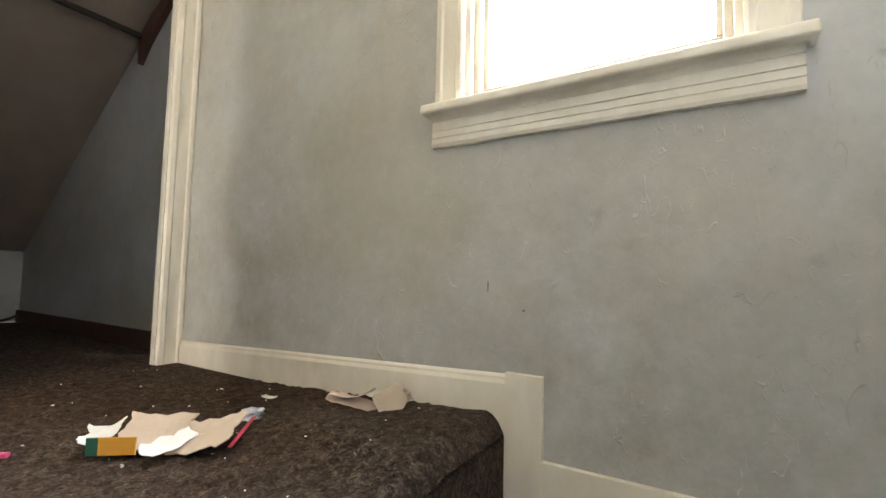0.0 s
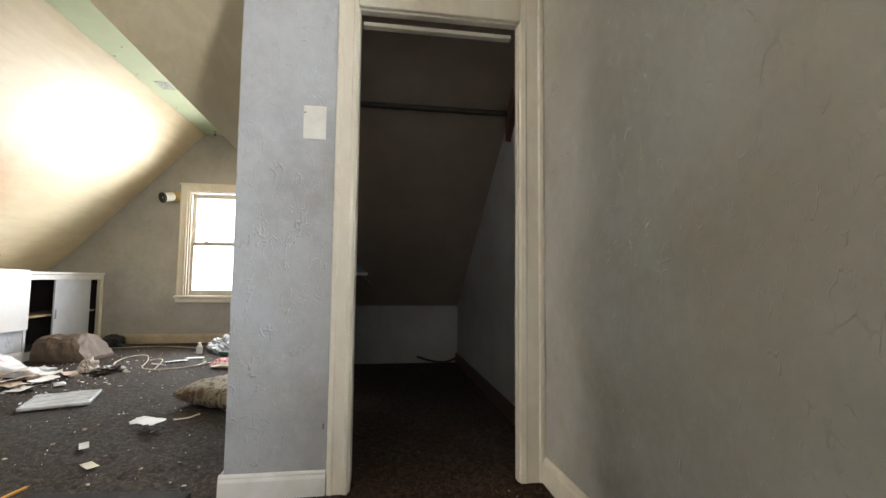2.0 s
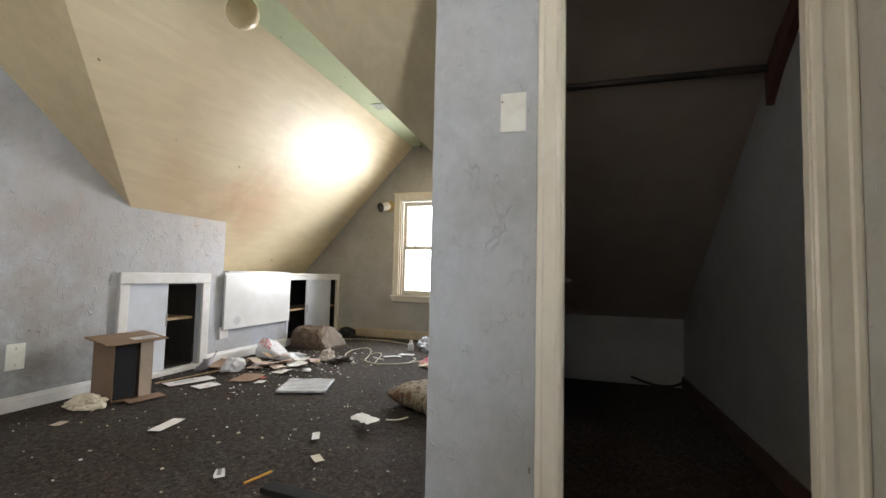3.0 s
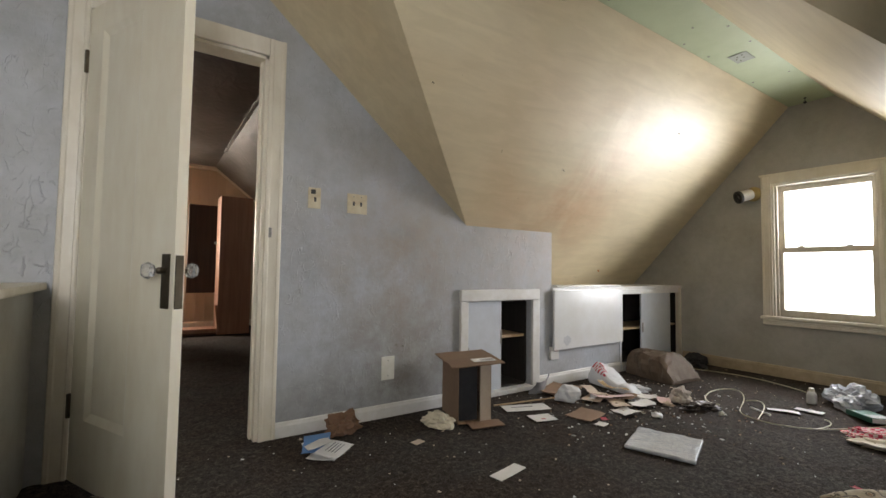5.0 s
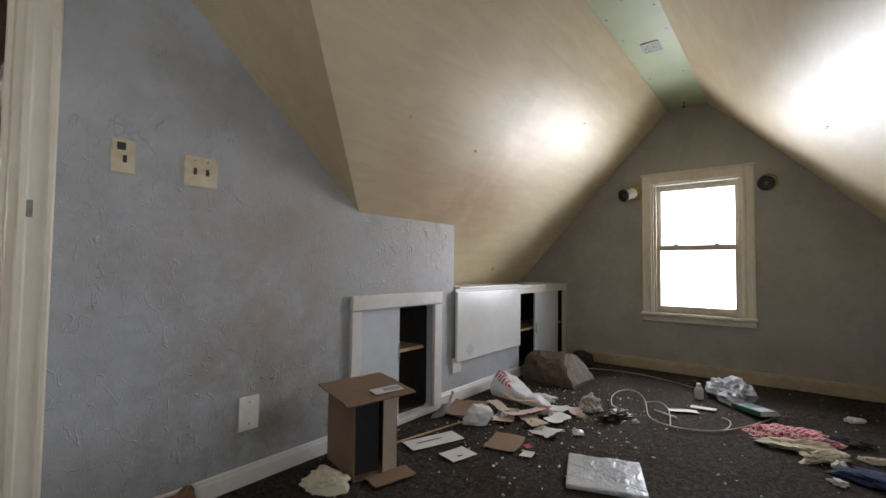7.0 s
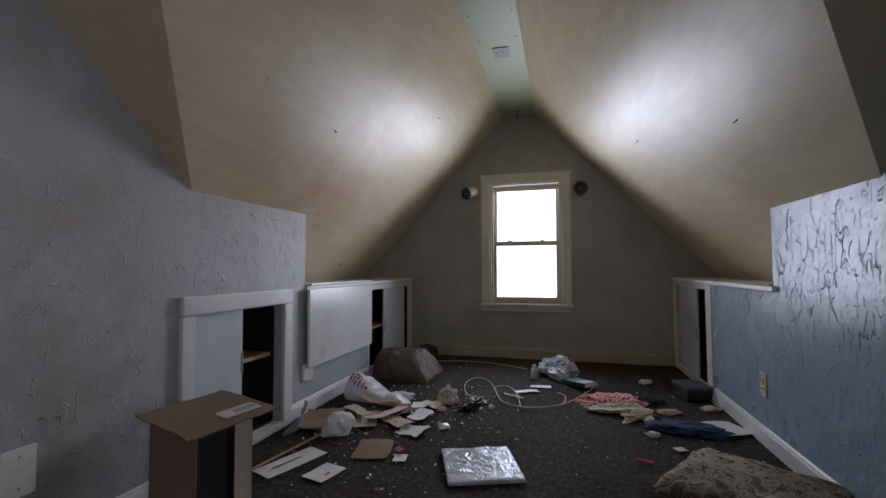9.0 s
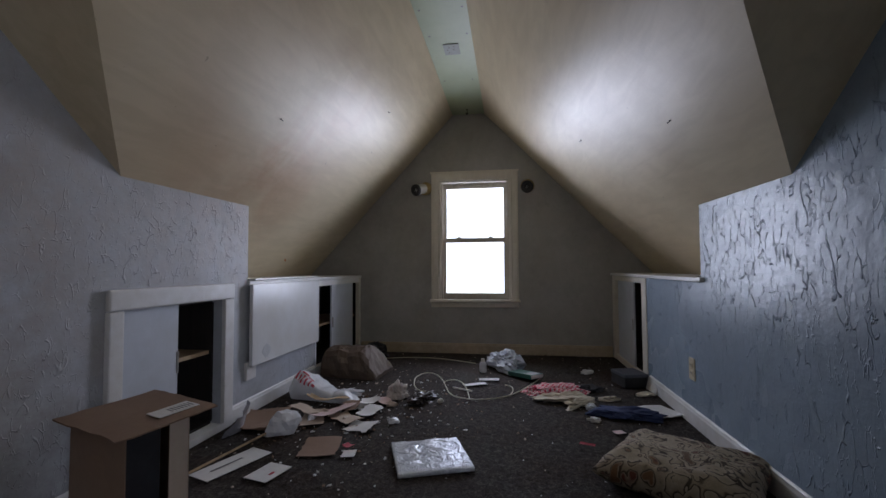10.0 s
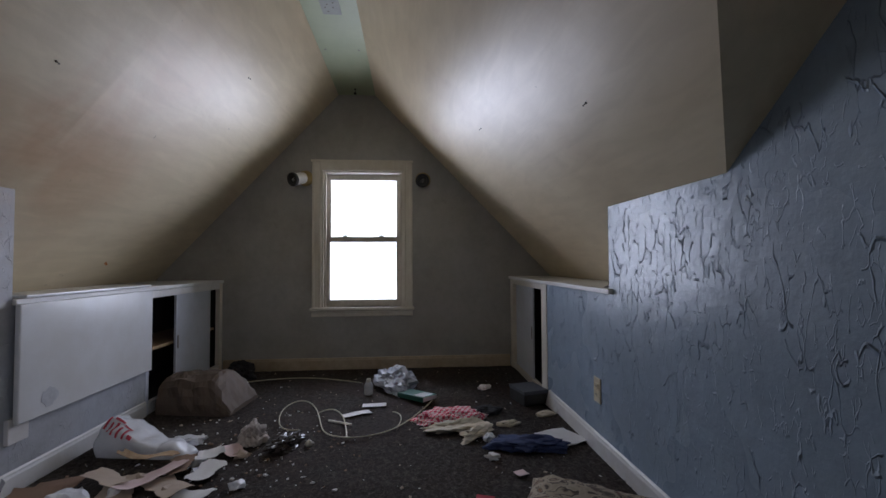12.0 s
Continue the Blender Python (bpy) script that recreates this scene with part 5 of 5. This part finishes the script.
M_cable = mat("ivory_cable_sheath", plain((0.66, 0.62, 0.46), (0.48, 0.44, 0.3), 50, 0.1), 0.4)
wire("coax_cable", [(-4.15, -0.53, 0.012), (-4.02, -0.57, 0.012), (-3.78, -0.67, 0.012), (-3.59, -0.78, 0.012), (-3.51, -0.89, 0.012), (-3.48, -1.01, 0.012), (-3.52, -1.12, 0.012), (-3.6, -1.18, 0.012), (-3.81, -1.23, 0.012), (-4.0, -1.3, 0.03), (-4.11, -1.41, 0.03), (-3.96, -1.48, 0.03), (-3.73, -1.45, 0.03), (-3.6, -1.39, 0.012), (-3.62, -1.3, 0.012)], 0.0034, M_cable, "ivory coaxial cable lying in loose loops on the carpet", "cable")
wire("coax_cable", [(-3.89, -1.25, 0.012), (-3.92, -1.19, 0.03), (-3.85, -1.11, 0.03), (-3.67, -1.06, 0.03), (-3.49, -1.03, 0.012)], 0.0034, M_cable, "short bent length of ivory coaxial cable", "cable")
wire("coax_cable", [(-3.6, -0.78, 0.012), (-3.73, -0.74, 0.012), (-3.84, -0.75, 0.012), (-3.86, -0.81, 0.012)], 0.0034, M_cable, "curled end of ivory coaxial cable", "cable")
wire("coax_cable", [(-4.61, -1.99, 0.012), (-4.67, -1.84, 0.012), (-4.73, -1.67, 0.012), (-4.71, -1.38, 0.012), (-4.53, -1.07, 0.012)], 0.0034, M_cable, "ivory coaxial cable running along the gable wall", "cable")

pbag = empty("clear_bag", "clear plastic bag with a bottle beside it", "bag", pose(-4.42, -0.82, 0, 0, 0, 20))
part("body", crumple(0.20, 0.14, 0.11, 15.1, 0.6, 2.4, 4), M_clear, pbag)
bt = empty("plastic_bottle", "small clear plastic bottle standing up", "bottle", pose(-4.27, -0.99, 0.0, 90, 0, 0))
bm = bmesh.new()
ring(bm, [(0.026, 0.0), (0.030, 0.006), (0.030, 0.062), (0.026, 0.074), (0.014, 0.088)], 18, (0, 0, 0), 1)
part("body", bm, M_film, bt)
bm = bmesh.new()
ring(bm, [(0.016, 0.086), (0.016, 0.106), (0.012, 0.109)], 18, (0, 0, 0), 1)
part("cap", bm, M_white_plastic, bt)
gb = thing("green_box", bbox(-0.13, 0.13, -0.06, 0.06, 0, 0.032, 0.004), M_greenish, "flat green carton with a white end on the litter", "box", m=pose(-4.12, -0.66, 0.012, 0, -4, 40))
part("end_panel", bbox(0.129, 0.132, -0.057, 0.057, 0.004, 0.029, 0.001), M_paper, gb)
part("print_band", bbox(0.03, 0.12, -0.045, 0.045, 0.0318, 0.0332, 0), M_film, gb)
lay("white_card", leaflet(0.06, 0.15, 0.004, 2.0, 0.003), M_paper, "small white card strip", "card", -4.01, -0.93, 0)
lay("white_card", leaflet(0.07, 0.17, 0.015, 3.4, 0.003), M_paper, "folded white card strip", "card", -3.86, -1.02, 24)
lay("checked_cloth", crumple(0.13, 0.19, 0.05, 18.1, 0.6, 2.4, 4), M_check, "red and white checked cloth in a heap", "cloth", -3.72, -0.48, 20)
lay("cream_cloth", crumple(0.07, 0.17, 0.035, 19.2, 0.7, 2.4), M_cream_rag, "cream cloth end beside the checked cloth", "cloth", -3.58, -0.44, 10)
lay("cream_cloth", crumple(0.05, 0.11, 0.03, 22.2, 0.7, 2.4), M_cream_rag, "cream twisted cloth on the carpet", "cloth", -3.48, -0.36, 40)
lay("black_mitten", crumple(0.06, 0.10, 0.03, 23.7, 0.5), M_blackcloth, "black cloth scrap on the carpet", "rag", -3.82, -0.25, 20)
db = thing("dark_box", bbox(-0.10, 0.10, -0.085, 0.085, 0, 0.085, 0.006), M_black, "small dark box by the baseboard", "box", m=pose(-4.02, 0.07, 0.003, 0, 0, 14))
part("lid", bbox(-0.102, 0.102, -0.087, 0.087, 0.070, 0.092, 0.004), paper_mat("slate_lid", (0.10, 0.11, 0.13), (0.06, 0.065, 0.08), 0.4), db, "slate grey lid")
lay("paper_slip", bbox(-0.09, 0.09, -0.001, 0.001, 0, 0.09, 0.0005, 1), M_paper, "white paper slip leaning on the baseboard", "paper", -3.86, 0.165, 4, 0.0, -14)
lay("foam_piece", crumple(0.035, 0.065, 0.02, 25.5, 0.3), M_cream_rag, "pale foam piece by the dark box", "scrap", -3.76, 0.10, 20)
lay("navy_cloth", crumple(0.085, 0.19, 0.035, 27.1, 0.6, 2.0, 4), M_navy, "dark navy cloth spread on the carpet", "cloth", -3.32, -0.13, -8)
wp = lay("paper_wad", leaflet(0.19, 0.20, 0.012, 7.0, 0.004, 0.01), M_paper, "white paper sheets beside the navy cloth", "paper", -3.40, 0.07, 24)
lay("white_scrap", crumple(0.03, 0.055, 0.02, 30.3, 0.6), M_paper, "crumpled white scrap on the carpet", "paper scrap", -4.33, -0.17, 30)
lay("white_scrap", crumple(0.03, 0.065, 0.018, 31.3, 0.5), M_cream_rag, "pale foam scrap on the carpet", "paper scrap", -3.62, -0.16, 10)
lay("white_scrap", crumple(0.03, 0.03, 0.028, 32.3, 0.4), M_film, "pale round plastic lid on the carpet", "lid", -3.42, -0.30, 0)
lay("white_scrap", crumple(0.03, 0.035, 0.015, 33.3, 0.6), M_paper, "crumpled white scrap on the carpet", "paper scrap", -3.22, -0.32, 0)
lay("red_slip", leaflet(0.025, 0.07, 0.008, 2.7), M_redprint, "red paper slip on the carpet", "paper", -2.86, -0.42, -20)
lay("pink_tag", leaflet(0.05, 0.05, 0.01, 3.3), M_pinkish, "small pink tag by the cushion", "tag", -3.05, -0.23, 20)

# litter nearer the stairs
lay("paper_strip", leaflet(0.185, 0.065, 0.003, 3.0, 0.002), M_paper, "white paper strip on the carpet", "paper", -1.735, -1.335, 12)
lay("crumpled_paper", leaflet(0.17, 0.085, 0.03, 4.5, 0.0015, 0.02), M_paper, "bent white paper on the carpet", "paper", -2.09, -0.40, 58)
p = thing("pencil", bbox(-0.06, 0.06, -0.004, 0.004, 0.003, 0.011, 0.0025), M_orange, "orange pencil on the carpet", "pencil", m=pose(-1.41, -0.51, 0.003, 0, 0, 166))
part("tip", bbox(0.06, 0.068, -0.002, 0.002, 0.005, 0.009, 0.001), M_shelf, p)
cl = lay("curled_label", leaflet(0.13, 0.035, 0.02, 6.1, 0.0015, 0.01), M_paper, "curled white label with grey print", "label", -1.36, -0.645, 40)
part("print", bbox(-0.03, 0.02, -0.008, 0.006, 0.028, 0.030, 0), M_greyprint, cl)
lay("paper_scrap", leaflet(0.07, 0.04, 0.006, 1.1), M_cream_rag, "small cream card scrap", "paper scrap", -1.64, -0.40, 50)
lay("paper_scrap", leaflet(0.08, 0.035, 0.008, 2.1), M_paper, "small white paper scrap", "paper scrap", -1.85, -0.545, 30)
lay("paper_scrap", leaflet(0.06, 0.05, 0.004, 5.1), M_tan, "small dirty tan card on the carpet", "paper scrap", -1.565, -1.84, 12)
lay("straw_wrapper", leaflet(0.12, 0.016, 0.02, 5.7), M_cream_rag, "cream strip by the cushion", "strip", -2.22, -0.28, 110)
lay("black_bar", bbox(-0.03, 0.03, -0.26, 0.26, 0.0, 0.022, 0.004), mat("matte_black_rubber", plain((0.012, 0.012, 0.013), (0.03, 0.028, 0.026), 40, 0.3), 0.85, 0, 0.15), "flat black bar lying on the carpet", "bar", -1.325, -0.17, -6, 0.002)
pm = empty("pamphlets", "loose stack of printed blue and white pamphlets", "papers", pose(-1.13, -1.97, 0, 0, 0, 50) @ Matrix.Scale(0.82, 4))
part("sheet", leaflet(0.24, 0.17, 0.012, 1.5, 0.003, 0.006), M_paper, pm)
part("sheet", leaflet(0.22, 0.16, 0.014, 2.5, 0.003, 0.006), M_blueprint, pm, "blue printed sheet", m=pose(-0.03, -0.08, 0.016, 0, 6, 20))
part("sheet", leaflet(0.20, 0.15, 0.02, 3.5, 0.003, 0.006), M_paper, pm, m=pose(-0.02, -0.07, 0.036, 8, -6, 35))
part("sheet", leaflet(0.19, 0.15, 0.012, 4.5, 0.003, 0.006), M_paper, pm, m=pose(0.03, 0.05, 0.02, -5, 4, -12))
for i in range(4):
    part("print_line", bbox(-0.06, 0.05, -0.03 + 0.02 * i, -0.024 + 0.02 * i, 0.045, 0.0462, 0), M_greyprint, pm, m=pose(0.03, 0.05, 0.0, -5, 4, -12))
lay("brown_paper_wad", crumple(0.10, 0.075, 0.085, 40.4, 0.6, 2.4), M_kraft_dark, "dark brown crumpled paper against the baseboard", "paper wad", -1.285, -2.19, 20)
lay("crumpled_paper", crumple(0.07, 0.09, 0.06, 41.9, 0.5, 2.4, 4), M_cream_rag, "cream crumpled paper beside the carton", "paper", -1.80, -2.00, 30)
lay("rag", crumple(0.18, 0.10, 0.07, 44.1, 0.6, 2.2, 4), M_paper, "pale crumpled rag on the carpet beyond the door", "rag", -0.40, -3.86, -14)
lay("doorway_scrap", leaflet(0.16, 0.06, 0.03, 8.1), M_tan, "torn scrap behind the open door", "paper scrap", -0.30, -2.02, 40)

# on the landing at the head of the stairs
tb = empty("torn_carton", "torn small food carton with orange print, opened flat", "carton", pose(-0.37, 0.785, 0.014, 0, 0, 38) @ Matrix.Scale(0.8, 4))
part("panel", leaflet(0.16, 0.13, 0.02, 2.2, 0.003, 0.02), M_tan, tb, m=pose(-0.02, 0.03, 0.012, 16, 0, 4))
part("panel", leaflet(0.18, 0.14, 0.02, 4.2, 0.003, 0.02), M_tan, tb, m=pose(0.13, 0.0, 0.016, 14, -10, -10))
part("red_edge", bbox(0.0, 0.012, -0.07, 0.07, 0.0, 0.003, 0.001), M_redprint, tb, "red printed edge", m=pose(0.205, 0.0, 0.034, 14, -10, -10))
part("orange_side", bbox(-0.14, -0.03, -0.055, -0.050, 0.0, 0.045, 0.002), M_orange, tb, "orange printed side")
part("green_band", bbox(-0.145, -0.118, -0.0575, -0.052, 0.001, 0.045, 0.001), M_greenish, tb, "dark green printed band")
part("torn_end", leaflet(0.09, 0.08, 0.03, 6.2, 0.002, 0.02), M_paper, tb, "torn white paper end", m=pose(-0.13, 0.0, 0.008, 8, -6, 10))
part("torn_strip", leaflet(0.05, 0.13, 0.03, 7.2, 0.002, 0.02), M_paper, tb, m=pose(0.05, -0.04, 0.012, 12, 14, -30))
fp = empty("folded_paper", "folded tan paper strip against the baseboard", "paper", pose(-0.15, 1.19, 0.03, 0, 0, 22) @ Matrix.Scale(0.78, 4))
part("fold", leaflet(0.17, 0.05, 0.03, 1.9, 0.002, 0.008), M_tan, fp, m=pose(-0.05, 0, 0.01, 10, 8, 0))
part("fold", leaflet(0.15, 0.05, 0.03, 2.9, 0.002, 0.008), M_pinkish, fp, m=pose(-0.04, -0.015, 0.022, -14, -6, 6))
part("fold", leaflet(0.10, 0.08, 0.03, 3.9, 0.002, 0.012), M_tan, fp, m=pose(0.08, 0.01, 0.03, 50, -22, 40))
part("wad", crumple(0.03, 0.025, 0.03, 51.2, 0.7), M_tan, fp, m=pose(0.12, 0.045, 0.03))
lay("pink_clip", bbox(-0.035, 0.035, -0.006, 0.006, 0.0, 0.010, 0.003), paper_mat("pink_plastic", (0.7, 0.08, 0.22), (0.5, 0.05, 0.15), 0.35), "small bright pink plastic clip", "clip", -0.60, 0.58, 40, 0.006)
lay("film_scrap", crumple(0.025, 0.03, 0.016, 55.5, 0.8), M_clear, "clear plastic scrap on the landing", "scrap", -0.36, 1.0, 0, 0.022)
lay("paper_chip", leaflet(0.04, 0.02, 0.006, 2.1), M_paper, "white paper chip on the landing", "scrap", -0.45, 1.12, 20, 0.024)
lay("carpet_fray", crumple(0.035, 0.06, 0.012, 57.7, 0.5, 4.0), paper_mat("frayed_backing", (0.42, 0.40, 0.38), (0.22, 0.2, 0.18), 0.95), "frayed pale carpet backing at the stair edge", "carpet fray", 0.13, 0.93, 10, 0.012)

# crumbs of plaster, paper and wood all over the carpet
def crumbs(name, count, material, area, smallest, largest, label):
    bm = bmesh.new()
    for _ in range(count):
        x, y = area(random.random(), random.random())
        a, s = random.uniform(0, 6.28), random.uniform(smallest, largest) * random.choice((0.6, 0.8, 1.0, 1.0, 1.5))
        k, z = random.uniform(0.3, 1.0), 0.002 + nosing(x, y)
        ring4 = [(math.cos(a + q) * s * (1 if i % 2 else k), math.sin(a + q) * s * (1 if i % 2 else k)) for i, q in enumerate((0, 1.4, 3.0, 4.5))]
        lo = [bm.verts.new((x + p, y + q, z)) for p, q in ring4]
        hi = [bm.verts.new((x + p * 0.8, y + q * 0.8, z + s * random.uniform(0.15, 0.7))) for p, q in ring4]
        bm.faces.new(hi)
        for i in range(4):
            bm.faces.new((lo[i], lo[(i + 1) % 4], hi[(i + 1) % 4], hi[i]))
    return thing(name, bm, material, label, "crumbs", "stuff")


def whole(u, v):
    return XF + 0.1 + u * (EDGE - XF - 0.2), YL + 0.05 + v * 2.35


def heap(u, v):
    r, a = 0.75 * u ** 0.7, 6.28 * v
    return -3.15 + r * math.cos(a) * 1.1, -1.55 + r * math.sin(a) * 0.85


def landing(u, v):
    return -1.25 + u * 1.35, 0.25 + v * 1.0


crumbs("white_crumbs", 210, M_paper, whole, 0.002, 0.006, "white paper and plaster crumbs across the carpet")
crumbs("tan_crumbs", 260, M_tan, whole, 0.003, 0.008, "tan crumbs and splinters across the carpet")
crumbs("heap_crumbs", 200, M_paper, heap, 0.003, 0.009, "pale crumbs around the paper heap")
crumbs("heap_dark_crumbs", 120, M_kraft, heap, 0.003, 0.010, "brown crumbs around the paper heap")
crumbs("landing_crumbs", 70, M_paper, landing, 0.002, 0.005, "white crumbs on the landing carpet")
